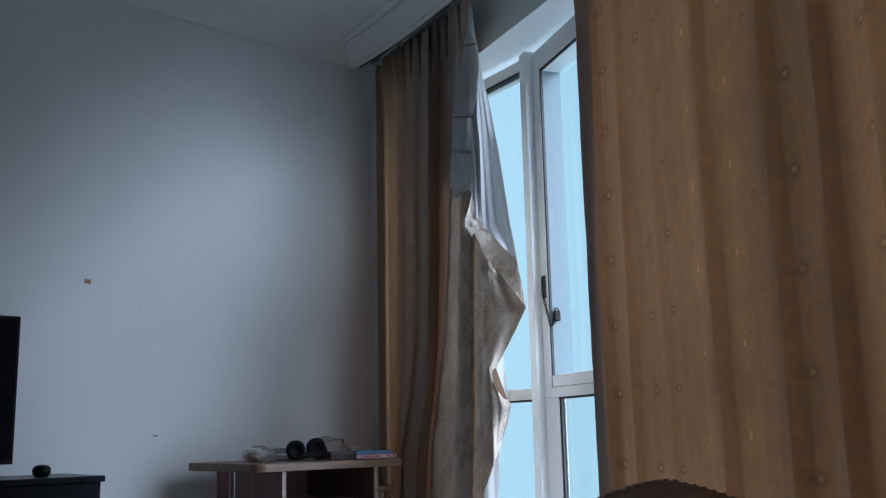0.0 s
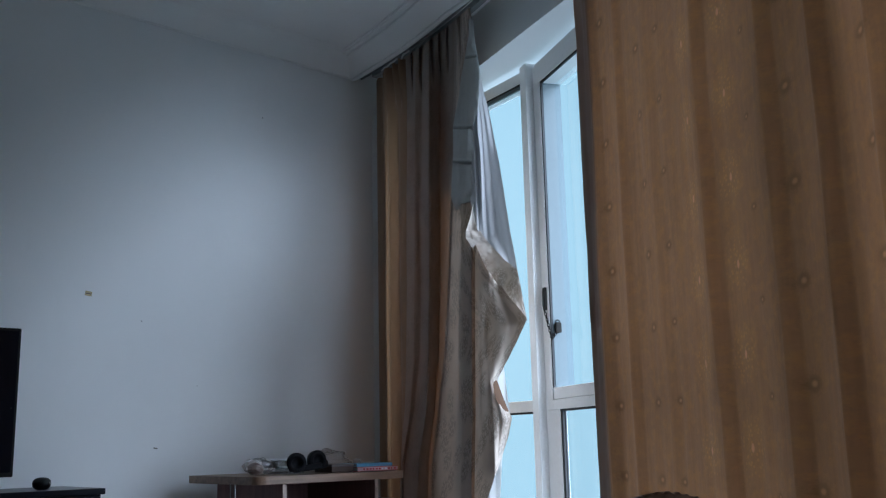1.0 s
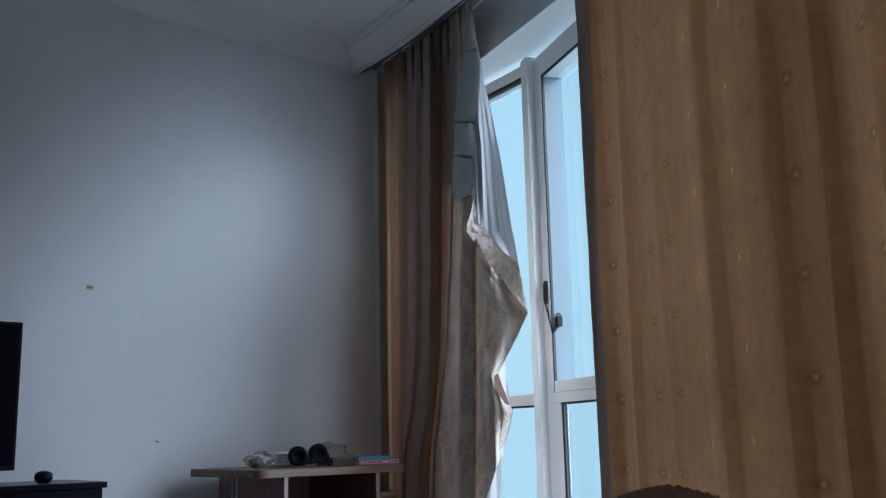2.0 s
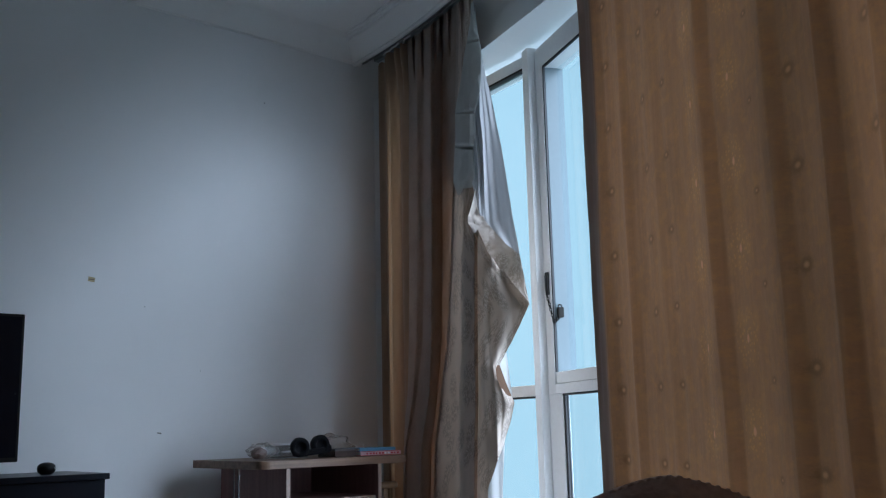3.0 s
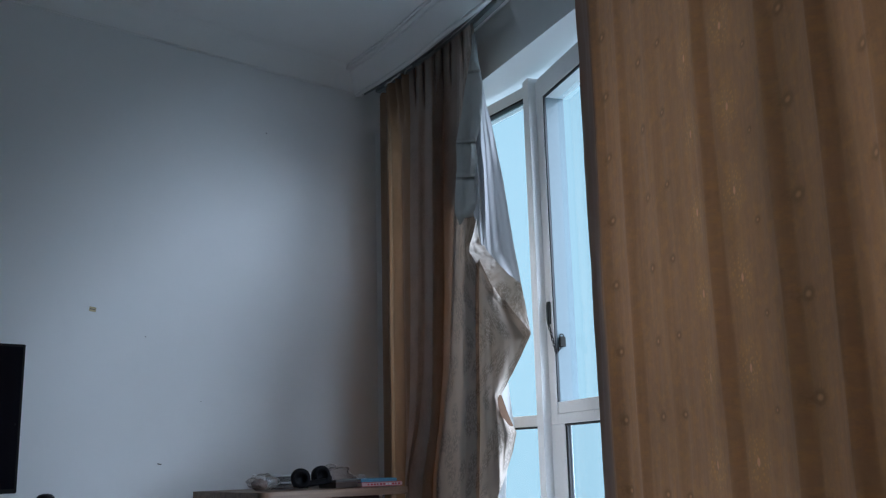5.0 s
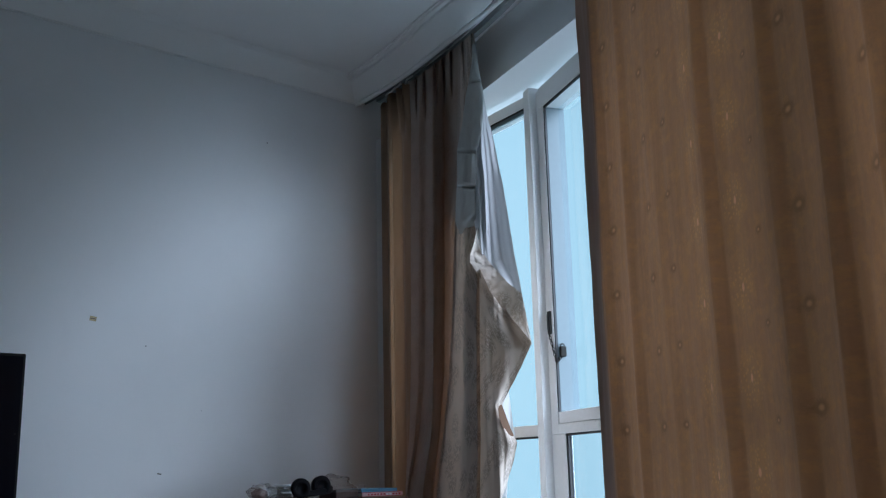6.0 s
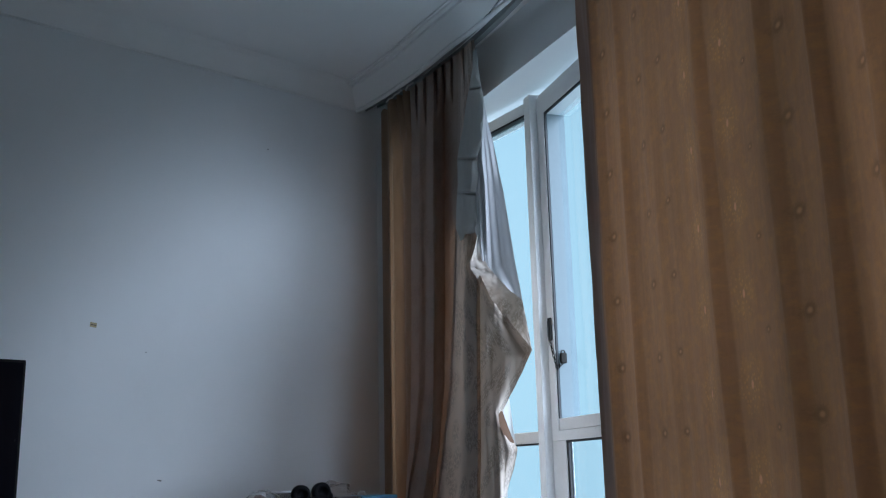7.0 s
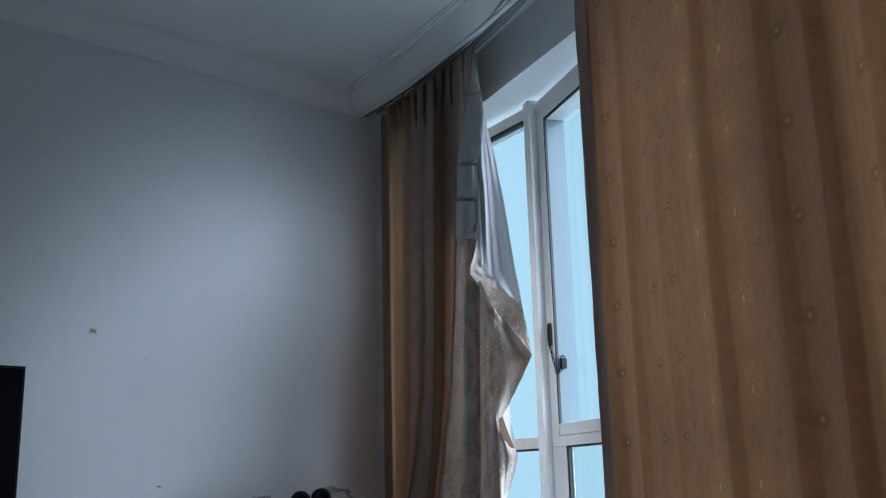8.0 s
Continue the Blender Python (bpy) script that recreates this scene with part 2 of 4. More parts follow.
def tube(points, radius, sides=10, bm=None):
    """A round rod through points."""
    bm = bm or bmesh.new()
    pts = [Vector(p) for p in points]
    rings = []
    for i, p in enumerate(pts):
        d = (pts[min(i + 1, len(pts) - 1)] - pts[max(i - 1, 0)]).normalized()
        side = d.cross(Vector((0, 0, 1)))
        side = side.normalized() if side.length > 1e-3 else Vector((1, 0, 0))
        up = side.cross(d).normalized()
        rings.append([bm.verts.new(p + radius * (math.cos(k) * side + math.sin(k) * up)) for k in (2 * math.pi * j / sides for j in range(sides))])
    for lo, hi in zip(rings, rings[1:]):
        for j in range(sides):
            bm.faces.new((lo[j], lo[(j + 1) % sides], hi[(j + 1) % sides], hi[j]))
    bm.faces.new(rings[0][::-1])
    bm.faces.new(rings[-1])
    return bm


# ---------------------------------------------------------------- the bowed window side
# s runs along the curtain line in metres from the far wall towards the camera, n outwards
HUB, RADIUS, BEND = Vector((-1.33, 3.85)), 4.05, radians(31)
S_BEND = BEND * RADIUS
NORTH, WEST, SOUTH, S_END = 3.647, -2.3, -2.0, 6.58
CEILING, LIP, SOFFIT = 2.69, 2.598, 2.44


def bow(s, n, z):
    r = RADIUS + n
    k = min(s, S_BEND) / RADIUS
    out, along = Vector((math.cos(k), -math.sin(k))), Vector((-math.sin(k), -math.cos(k)))
    p = HUB + r * out + max(s - S_BEND, 0) * along
    return Vector((p.x, p.y, z))


def cove_drift(s):
    """The cove keeps a flatter bow than the windows."""
    return 0.10 * min(0.9, max(0.0, s - 1.05))


def sweep(profile, s0, s1, step=0.08, bm=None, stations=None, drift=lambda s: 0.0):
    """A solid with the (n, z) profile drawn along the bow."""
    bm = bm or bmesh.new()
    count = max(2, int((s1 - s0) / step))
    stations = stations or [s0 + (s1 - s0) * i / count for i in range(count + 1)]
    rings = [[bm.verts.new(bow(s, n + drift(s), z)) for n, z in profile] for s in stations]
    k = len(profile)
    for lo, hi in zip(rings, rings[1:]):
        for j in range(k):
            bm.faces.new((lo[j], lo[(j + 1) % k], hi[(j + 1) % k], hi[j]))
    bm.faces.new(rings[0])
    bm.faces.new(rings[-1][::-1])
    bmesh.ops.recalc_face_normals(bm, faces=bm.faces)
    return bm


def structure(name, bm, mat, label, category, smooth=False):
    return tagged(part(name, bm, mat, None, label, smooth), label, category, "", "structure")




def slab(z0, z1, n, grow):
    """A plate over the whole plan, its bowed side n outside the curtain line."""
    pts = [(WEST - grow, SOUTH - grow), (WEST - grow, NORTH + grow)]
    pts += [tuple(bow(-0.2 + (S_END + 0.35) * i / 60, n, 0)[:2]) for i in range(61)]
    pts = [(x, max(SOUTH - grow, min(NORTH + grow, y))) for x, y in pts]
    bm = bmesh.new()
    lo, hi = ([bm.verts.new((x, y, z)) for x, y in pts] for z in (z0, z1))
    bm.faces.new(lo), bm.faces.new(hi[::-1])
    for i in range(len(pts)):
        j = (i + 1) % len(pts)
        bm.faces.new((lo[i], hi[i], hi[j], lo[j]))
    bmesh.ops.recalc_face_normals(bm, faces=bm.faces)
    return bm


structure("floor", slab(-0.12, 0.0, 0.5, 0.2), FLOOR, "unseen floor, made pale to bounce light into the room", "floor")
structure("ceiling", slab(CEILING, CEILING + 0.15, 0.5, 0.2), CEIL, "flat white painted ceiling", "ceiling")
structure("wall_north", box(WEST - 0.2, 3.19, NORTH, NORTH + 0.2, 0.0, CEILING), WALL, "smooth white painted wall with small marks", "wall")
structure("wall_west", box(WEST - 0.2, WEST, SOUTH - 0.2, NORTH, 0.0, CEILING), WALL, "plain white painted wall", "wall")
structure("wall_south", box(WEST, 0.25, SOUTH - 0.2, SOUTH, 0.0, CEILING), WALL, "plain white painted wall", "wall")
# a plaster cove: sloping face, then a groove and a flat bead against the ceiling
slope = [(0.008, 0.006), (0.022, 0.017), (0.040, 0.033), (0.060, 0.052), (0.078, 0.070), (0.084, 0.073), (0.086, 0.084), (0.095, 0.084), (0.097, 0.077), (0.110, 0.078), (0.113, 0.086), (0.121, 0.086), (0.123, 0.092)]
bm = bmesh.new()
prof = [(NORTH + 0.01, LIP)] + [(NORTH - d, LIP + h) for d, h in [(0.0, 0.0), (0.005, 0.0), (0.006, 0.003), (0.002, 0.006)] + slope[:5] + [(0.092, 0.081), (0.110, 0.088), (0.123, 0.0915)]] + [(NORTH - 0.123, CEILING + 0.02), (NORTH + 0.01, CEILING + 0.02)]
ends = [[bm.verts.new((x, y, z)) for y, z in prof] for x in (WEST, 2.70)]
for j in range(len(prof)):
    bm.faces.new((ends[0][j], ends[0][(j + 1) % len(prof)], ends[1][(j + 1) % len(prof)], ends[1][j]))
bm.faces.new(ends[0]), bm.faces.new(ends[1][::-1])
bmesh.ops.recalc_face_normals(bm, faces=bm.faces)
structure("trim_north", bm, CEIL, "white plaster cove between wall and ceiling", "cornice")
prof = [(-0.058 - d, LIP + h) for d, h in [(-0.020, 0.002), (-0.018, -0.004), (-0.012, -0.008), (-0.005, -0.008), (0.001, -0.004), (0.003, 0.002), (0.001, 0.006)] + slope] + [(-0.181, CEILING + 0.02), (-0.038, CEILING + 0.02)]
structure("trim_east", sweep(prof, 0.12, S_END, drift=cove_drift), CEIL, "white plaster cove with curtain pocket behind its lip", "cornice")
structure("wall_east", sweep([(0.205, SOFFIT), (0.205, CEILING + 0.02), (0.50, CEILING + 0.02), (0.50, SOFFIT)], 0.1, S_END, stations=[0.1, 0.5, 1.8, S_BEND, S_END]), CEIL, "painted beam over the bowed windows", "wall")
structure("wall_sill", sweep([(0.20, 0.0), (0.20, 0.20), (0.90, 0.20), (0.90, 0.0)], 0.1, S_END), WALL, "low white parapet wall under the windows", "wall")
# unseen pier, brought forward to the curtain so no daylight leaks past
structure("wall_light_stop", sweep([(0.065, 0.2), (0.065, SOFFIT), (0.48, SOFFIT), (0.48, 0.2)], 0.1, 0.365), WALL, "unseen pier added behind the bunched curtain to stop stray daylight", "wall")
structure("wall_corner", sweep([(0.22, 0.2), (0.22, SOFFIT), (0.48, SOFFIT), (0.48, 0.2)], 4.9, S_END), WALL, "painted wall beside the windows", "wall")


# ---------------------------------------------------------------- windows, flat bays on the bow
def window_bay(number, s0, s1, first, casement, label):
    """One bay from post to post; its own x runs along the glass, depth is counted into the room. first: where the frame starts."""
    p0, p1 = bow(s0, 0.33, 0), bow(s1, 0.33, 0)
    d = p1 - p0
    w = d.length
    bay = thing(f"window_{number}", p0.x, p0.y, 0.2, label, "window", math.degrees(math.atan2(d.y, d.x)), "", "structure")
    lo, hi = 0.055, SOFFIT - 0.2

    def bar(name, x0, x1, d0, d1, z0, z1, mat=FRAME, bev=0.003, parent=None):
        return part(name, box(x0, x1, -d1, -d0, z0, z1, bev), mat, parent or bay)
    if casement:
        mid, head, top, r0 = 0.766, 2.088, 2.176, w - 0.06
        bar("window_frame", 0.03, w, 0.0, 0.030, 0.0, lo)
        bar("window_frame", 0.03, 0.188, 0.0, 0.030, lo, mid)
        bar("window_frame", 0.03, 0.100, 0.0, 0.030, mid, top)
        bar("window_frame", r0, w, 0.0, 0.030, lo, top)
        # the frame of the opening unit stands a little proud
        unit = bar("casement_frame", 0.100, 0.141, 0.0, 0.036, mid, head, FRAME, 0.002)
        bar("casement_rail", 0.141, r0, 0.0, 0.036, mid, 0.8030, FRAME, 0.002, unit)
        bar("casement_rail", 0.100, r0, 0.0, 0.036, head, top, FRAME, 0.002, unit)
        # the sash lies deeper, so that its inner sides show
        sash = bar("sash", 0.118, 0.150, -0.055, 0.024, 0.806, 2.110, DIMFRAME, 0.001)
        bar("sash_rail", 0.150, r0 - 0.01, -0.055, 0.034, 0.8045, 0.8480, FRAME, 0.002, sash)
        bar("sash_rail", 0.150, r0 - 0.01, -0.055, 0.024, 2.079, 2.110, FRAME, 0.001, sash)
        bar("sash_stile", r0 - 0.010, r0 + 0.03, -0.055, -0.002, 0.806, 2.110, DIMFRAME, 0.001, sash)
        bar("seal", 0.1412, 0.1496, 0.0245, 0.032, 0.849, head - 0.009, SEAL, 0)
        bar("seal", 0.1412, r0, 0.0245, 0.032, head - 0.009, head - 0.0003, SEAL, 0)
        pane = bar("pane", 0.145, r0 - 0.006, -0.030, -0.027, 0.843, 2.084, GLASS, 0)
        low = bar("pane", 0.205, r0, 0.010, 0.013, lo, mid - 0.008, GLASS, 0)
        bar("gasket", 0.2045, 0.2075, 0.0131, 0.016, lo, mid - 0.008, GASKET, 0)
        bar("seal", 0.1882, 0.2045, 0.010, 0.0260, lo, mid - 0.008, SEAL, 0)
        bar("seal", 0.1882, r0, 0.010, 0.0285, mid - 0.008, mid - 0.0003, SEAL, 0)
    else:
        mid, head, top, l0, l1, r0 = 0.764, 2.145, 2.195, first, first + 0.045, w - 0.045
        bar("window_frame", l0, w, 0.0, 0.030, head, top)
        bar("window_frame", l0, w, 0.0, 0.030, 0.0, lo)
        bar("window_frame", l1, r0, 0.0, 0.030, mid, mid + 0.045)
        bar("window_frame", l0, l1, 0.0, 0.030, lo, head)
        bar("window_frame", r0, w, 0.0, 0.030, lo, head)
        bar("seal", l1, r0, 0.018, 0.0292, head - 0.008, head - 0.0003, SEAL, 0)
        bar("bead", l1, r0, 0.018, 0.028, head - 0.024, head - 0.0083, DIMFRAME, 0.001)
        pane = bar("pane", l1, r0, 0.018, 0.0215, mid + 0.0452, head - 0.0242, GLASS, 0)
        low = bar("pane", l1, r0, 0.018, 0.0215, lo, mid - 0.008, GLASS, 0)
        bar("seal", l1, r0, 0.015, 0.0285, mid - 0.008, mid - 0.0003, SEAL, 0)
    bar("head_panel", first, w, -0.110, -0.100, top - 0.02, hi)
    pane.visible_shadow = low.visible_shadow = False
    return bay


S_POST = radians(15.75) * RADIUS
window_bay(1, 0.10, S_POST, 0.27, False, "white aluminium window bay with fixed panes")
bay_2 = window_bay(2, S_POST, S_BEND, 0.097, True, "white aluminium casement window bay, shut")
window_bay(3, S_BEND, S_BEND + 1.25, 0.097, True, "white aluminium window bay behind the drawn curtain")
window_bay(4, S_BEND + 1.25, S_BEND + 2.71, 0.097, False, "white aluminium window bay behind the drawn curtain")


def window_post(s, ahead):
    p, q = bow(s, 0.33, 0), bow(s + ahead, 0.33, 0)
    d = q - p
    ob = thing("window_post", p.x, p.y, 0.2, "white aluminium post between window bays", "window post", math.degrees(math.atan2(d.y, d.x)), "", "structure")
    bm = box(0.007, 0.067, -0.064, 0.01, 0.0, SOFFIT - 0.245, 0.004)
    part("post", bm, FRAME, ob)
    return ob


for s, ahead in ((S_POST, S_BEND - S_POST), (S_BEND, 1.25), (S_BEND + 1.25, 1.4), (S_BEND + 2.71, 1.0)):
    window_post(s, ahead)


# the chain catch of the casement
def link_of(bm, centre, r, thick, turn):
    pts = []
    for i in range(9):
        k = 2 * math.pi * i / 8
        v = Vector((r * 0.6 * math.cos(k) * math.cos(turn), r * 0.6 * math.cos(k) * math.sin(turn), r * math.sin(k)))
        pts.append(Vector(centre) + v)
    return tube(pts, thick, 5, bm)


BRONZE = plain("dull_bronze", (0.028, 0.026, 0.024), 0.7, 0.0, 0.3, 120, 0.2, shine=0.08)
catch = new("chain_catch")
catch.matrix_world = bay_2.matrix_world
tagged(catch, "dull bronze chain catch on the casement stile", "window catch")
part("plate", box(0.109, 0.130, -0.047, -0.036, 1.150, 1.240, 0.003), BRONZE, catch)
part("slot", box(0.115, 0.122, -0.051, -0.0472, 1.165, 1.228, 0.001), SEAL, catch)
part("keeper", box(0.1503, 0.168, -0.020, 0.004, 1.058, 1.098, 0.004), BRONZE, catch)
part("ring", tube([(0.160, -0.010 + 0.008 * math.cos(k), 1.100 + 0.008 * math.sin(k)) for k in (2 * math.pi * i / 12 for i in range(13))], 0.0025, 6), BRONZE, catch)
bm = bmesh.new()
for i in range(15):
    f = i / 14
    down, up = min(1, f / 0.69), max(0, (f - 0.69) / 0.31)
    link_of(bm, (0.120 + 0.037 * down + 0.003 * up, -0.044 + 0.008 * down + 0.020 * up, 1.146 - 0.108 * down + 0.022 * up), 0.0075, 0.0020, (i % 2) * math.pi / 2)
part("chain", bm, BRONZE, catch)


# ---------------------------------------------------------------- curtain rails
def ease(keys, z):
    """Smooth reading of (z, value) pairs given from high to low."""
    if z >= keys[0][0]:
        return keys[0][1]
    for (za, va), (zb, vb) in zip(keys, keys[1:]):
        if z >= zb:
            f = (za - z) / (za - zb)
            f = f * f * (3 - 2 * f) * 0.2 + f * 0.8
            return va + (vb - va) * f
    return keys[-1][1]


rail = thing("curtain_rail", 2.6, 3.0, CEILING, "grey metal curtain rail in the pocket", "curtain rail")
rail.matrix_world = Matrix.Identity(4)
part("rail", sweep([(-0.030, 2.604), (-0.030, 2.628), (-0.008, 2.628), (-0.008, 2.604), (-0.014, 2.604), (-0.014, 2.612), (-0.024, 2.612), (-0.024, 2.604)], 0.22, 4.9, 0.05), RAIL, rail)
part("rail", sweep([(0.055, 2.634), (0.055, 2.662), (0.080, 2.662), (0.080, 2.634)], 0.22, 4.9, 0.05), RAIL, rail)


# ---------------------------------------------------------------- curtains
def sheet(name, mat, place, us, zs, parent, uv, label=""):
    """Cloth from place(u, z) -> (s, n) over a grid, with UV in metres."""
    bm = bmesh.new()
    lay = bm.loops.layers.uv.new("uv")
    grid = [[bm.verts.new(bow(*(place(u, z) + (z,))[:3])) for u in us] for z in zs]
    for i in range(len(zs) - 1):
        for j in range(len(us) - 1):
            f = bm.faces.new((grid[i][j], grid[i + 1][j], grid[i + 1][j + 1], grid[i][j + 1]))
            for loop, (a_, b_) in zip(f.loops, ((i, j), (i + 1, j), (i + 1, j + 1), (i, j + 1))):
                loop[lay].uv = uv(us[b_], zs[a_])
    return part(name, bm, mat, parent, label, True)


def span(a_, b_, count):
    return [a_ + (b_ - a_) * i / count for i in range(count + 1)]


def bump(x, centre, width):
    return math.exp(-((x - centre) / width) ** 2)


# the drawn curtain beside the bed: broad shallow folds
drawn = thing("curtain", 0, 0, 0, "drawn golden-brown figured curtain hanging in soft folds", "curtain", 0, "curtains")


def drawn_place(s, z):
    """Slow swells towards the room that break off in short steep flanks."""
    flare = 0.45 + 0.55 * (2.6 - z) / 2.6
    n = 0.0
    edges = (2.03, 2.24, 2.42, 2.62, 2.925, 3.20, 3.37, 3.52, 3.66, 3.84, 4.02, 4.20, 4.38, 4.56, 4.74, 4.95)
    depth = (0.012, 0.018, 0.014, 0.007, 0.022, 0.024, 0.026, 0.022, 0.026, 0.03, 0.034, 0.03, 0.034, 0.03, 0.03, 0.03)
    w_ = s + 0.012 * noise.noise(Vector((z * 1.3, s * 2.0, 3.7))) - (1.2 - z) * 0.006
    steep = (0.05, 0.045, 0.035, 0.06, 0.022, 0.022, 0.022, 0.05, 0.05, 0.05, 0.05, 0.05, 0.05, 0.05, 0.05)
    for e0, e1, d0, d1, w in zip(edges, edges[1:], depth, depth[1:], steep):
        if e0 <= w_ < e1:
            f = (w_ - e0) / (e1 - e0)
            drop = min(0.36, w / (e1 - e0))
            rise = min(1, max(0, (f - drop) / (1 - drop)))
            n = -d1 * rise ** 2.8 if f > drop else -d0 * (0.5 + 0.5 * math.cos(math.pi * f / drop))
    n *= 1.45 * flare
    n += 0.005 * noise.noise(Vector((s * 9, z * 1.5, 0.3))) + 0.003 * noise.noise(Vector((s * 25, z * 4.0, 4.3)))
    edge = (0.022 * noise.noise(Vector((z * 1.6, 7.1, 0))) + 0.005 * noise.noise(Vector((z * 9, 1.1, 0)))) * max(0, 1 - (s - 2.10) / 0.15)
    return s + edge + 0.016 * max(0, 1 - (s - 2.09) / 0.10), n + 0.015


us = span(2.09, 3.60, 300) + span(3.61, 4.85, 80)
sheet("panel", FACE, drawn_place, us, span(2.605, 0.02, 70), drawn, lambda s, z: (s, z))

sheet("lining", SHEER, lambda s, z: (s, drawn_place(s, z)[1] + 0.028), span(2.12, 4.85, 150), span(2.57, 0.06, 50), drawn, lambda s, z: (s, z), "thin pale lining behind the face")
HEM_U = span(2.09, 2.245, 32)
sheet("hem", HEM, lambda s, z: (drawn_place(s, z)[0] - 0.003 + 0.012 * noise.noise(Vector((z * 3, s, 2.2))) * (s - 2.09) / 0.1, drawn_place(s, z)[1] - 0.005), HEM_U, span(2.60, 0.02, 70), drawn, lambda s, z: (s, z), "dark purplish doubled hem along the edge")

# the open curtain in the corner: rear folds, front drape, turned-back lining
opened = thing("curtain", 0, 0, 0, "beige curtain bunched in the corner with its pale lining turned out", "curtain", 0, "curtains")


def rear_place(s, z):
    top = min(1, max(0, (z - 2.36) / 0.2))
    n = 0.0
    for c, w, a_ in ((0.43, 0.022, -0.016), (0.475, 0.020, 0.010), (0.62, 0.05, 0.030)):
        n += a_ * bump(s + 0.006 * noise.noise(Vector((z * 1.1, c * 9, 0))), c, w)
    n *= 1 - 0.65 * top
    n += 0.026 * top * math.sin(s * 2 * math.pi / 0.062)
    n += 0.006 * noise.noise(Vector((s * 8, z * 1.2, 2.3)))
    n += 0.13 * min(1, max(0, (s - 0.58) / 0.08)) ** 2
    hug = min(1, max(0, (REAR_EDGE + 0.125 - s) / 0.035))
    return s, (n + 0.02) * (1 - hug) + (0.057 + 0.003 * math.sin(s * 110)) * hug, z - 0.010 * top * (0.5 + 0.5 * math.cos(s * 2 * math.pi / 0.062))


REAR_EDGE = 0.250
sheet("panel", PLAINFACE, rear_place, span(REAR_EDGE, 0.95, 150), span(2.612, 0.02, 62), opened, lambda s, z: (s * 1.4, z))


sheet("heading_tape", INSIDE, lambda s, z: (s, rear_place(s, z)[1] + 0.010, rear_place(s, z)[2]), span(REAR_EDGE + 0.12, 0.93, 120), span(2.595, 2.47, 8), opened, lambda s, z: (s, z), "dark heading tape sewn behind the pleats")


# the front of the open curtain. q counts along the drape on the line n = -0.07, h is the height there;
# cloth that lies deeper stands farther along the slant at which the bunched curtain is gathered
def slant(q, n, h):
    d = n + 0.07
    return q - (1.56 + 0.55 * max(0.0, q - 0.4)) * d, n, max(0.012, h + 0.6 * (h - 0.85) * d)


def fold_lines(lines, q, h):
    """Depth between fold lines, each given as (keys of q by height, depth or keys of depth by height)."""
    last_q = last_n = None
    for keys, depth in lines:
        k = ease(keys, h)
        d = depth if isinstance(depth, float) else ease(depth, h)
        if last_q is not None and k <= last_q:
            k = last_q + 1e-4
        if q <= k:
            if last_q is None:
                return d
            f = (q - last_q) / (k - last_q)
            return last_n + (d - last_n) * (0.45 * f + 0.55 * f * f * (3 - 2 * f))
        last_q, last_n = k, d
    return last_n


FOLD_A = ((2.55, 0.700), (1.60, 0.657), (1.24, 0.642), (0.77, 0.619), (0.0, 0.58))
FOLD_B = ((2.55, 0.822), (2.20, 0.799), (1.58, 0.772), (1.23, 0.755), (1.0, 0.713), (0.77, 0.638), (0.0, 0.60))
FOLD_C = ((2.53, 0.880), (2.18, 0.861), (1.57, 0.833), (1.22, 0.809), (1.0, 0.752), (0.77, 0.653), (0.0, 0.615))
FOLD_D = ((2.51, 0.937), (2.16, 0.923), (1.56, 0.898), (1.22, 0.879), (0.99, 0.850), (0.77, 0.773), (0.0, 0.70))
FOLD_E = ((2.46, 1.058), (2.12, 1.042), (1.54, 1.009), (1.21, 0.983), (0.99, 0.933), (0.77, 0.870), (0.0, 0.80))
FOLD_F = ((2.41, 1.180), (2.09, 1.151), (1.53, 1.079), (1.20, 1.027), (0.99, 0.963), (0.77, 0.894), (0.0, 0.82))
FOLD_G = ((2.39, 1.233), (2.07, 1.214), (1.51, 1.191), (1.19, 1.181), (0.98, 1.169), (0.77, 1.147), (0.0, 1.10))
FOLD_H = ((2.35, 1.349), (2.03, 1.328), (1.50, 1.292), (1.18, 1.271), (0.97, 1.258), (0.77, 1.240), (0.0, 1.18))
FOLD_I = ((2.34, 1.365), (2.03, 1.344), (1.49, 1.307), (1.18, 1.286), (0.97, 1.273), (0.77, 1.254), (0.0, 1.19))
FOLD_SHUT = tuple((h, q + 0.014) for h, q in FOLD_I)
FOLD_J = ((2.31, 1.429), (2.01, 1.407), (1.48, 1.368), (1.17, 1.346), (0.97, 1.332), (0.77, 1.340), (0.0, 1.26))
FOLD_K = ((2.28, 1.504), (1.99, 1.480), (1.47, 1.440), (1.17, 1.406), (0.97, 1.421), (0.77, 1.440), (0.0, 1.30))
FOLD_M = ((2.28, 1.520), (1.47, 1.450), (1.25, 1.480), (1.17, 1.445), (1.06, 1.440), (0.93, 1.50), (0.77, 1.46), (0.0, 1.32))
DRAPE_R = ((2.55, 1.330), (2.385, 1.369), (2.235, 1.401), (1.904, 1.399), (1.70, 1.340), (1.629, 1.275), (1.471, 1.409), (1.365, 1.565), (1.241, 1.754), (1.190, 1.677), (1.141, 1.601), (1.099, 1.532), (1.060, 1.473), (0.983, 1.532), (0.928, 1.592), (0.878, 1.563), (0.794, 1.491), (0.716, 1.421), (0.633, 1.347), (0.0, 1.30))
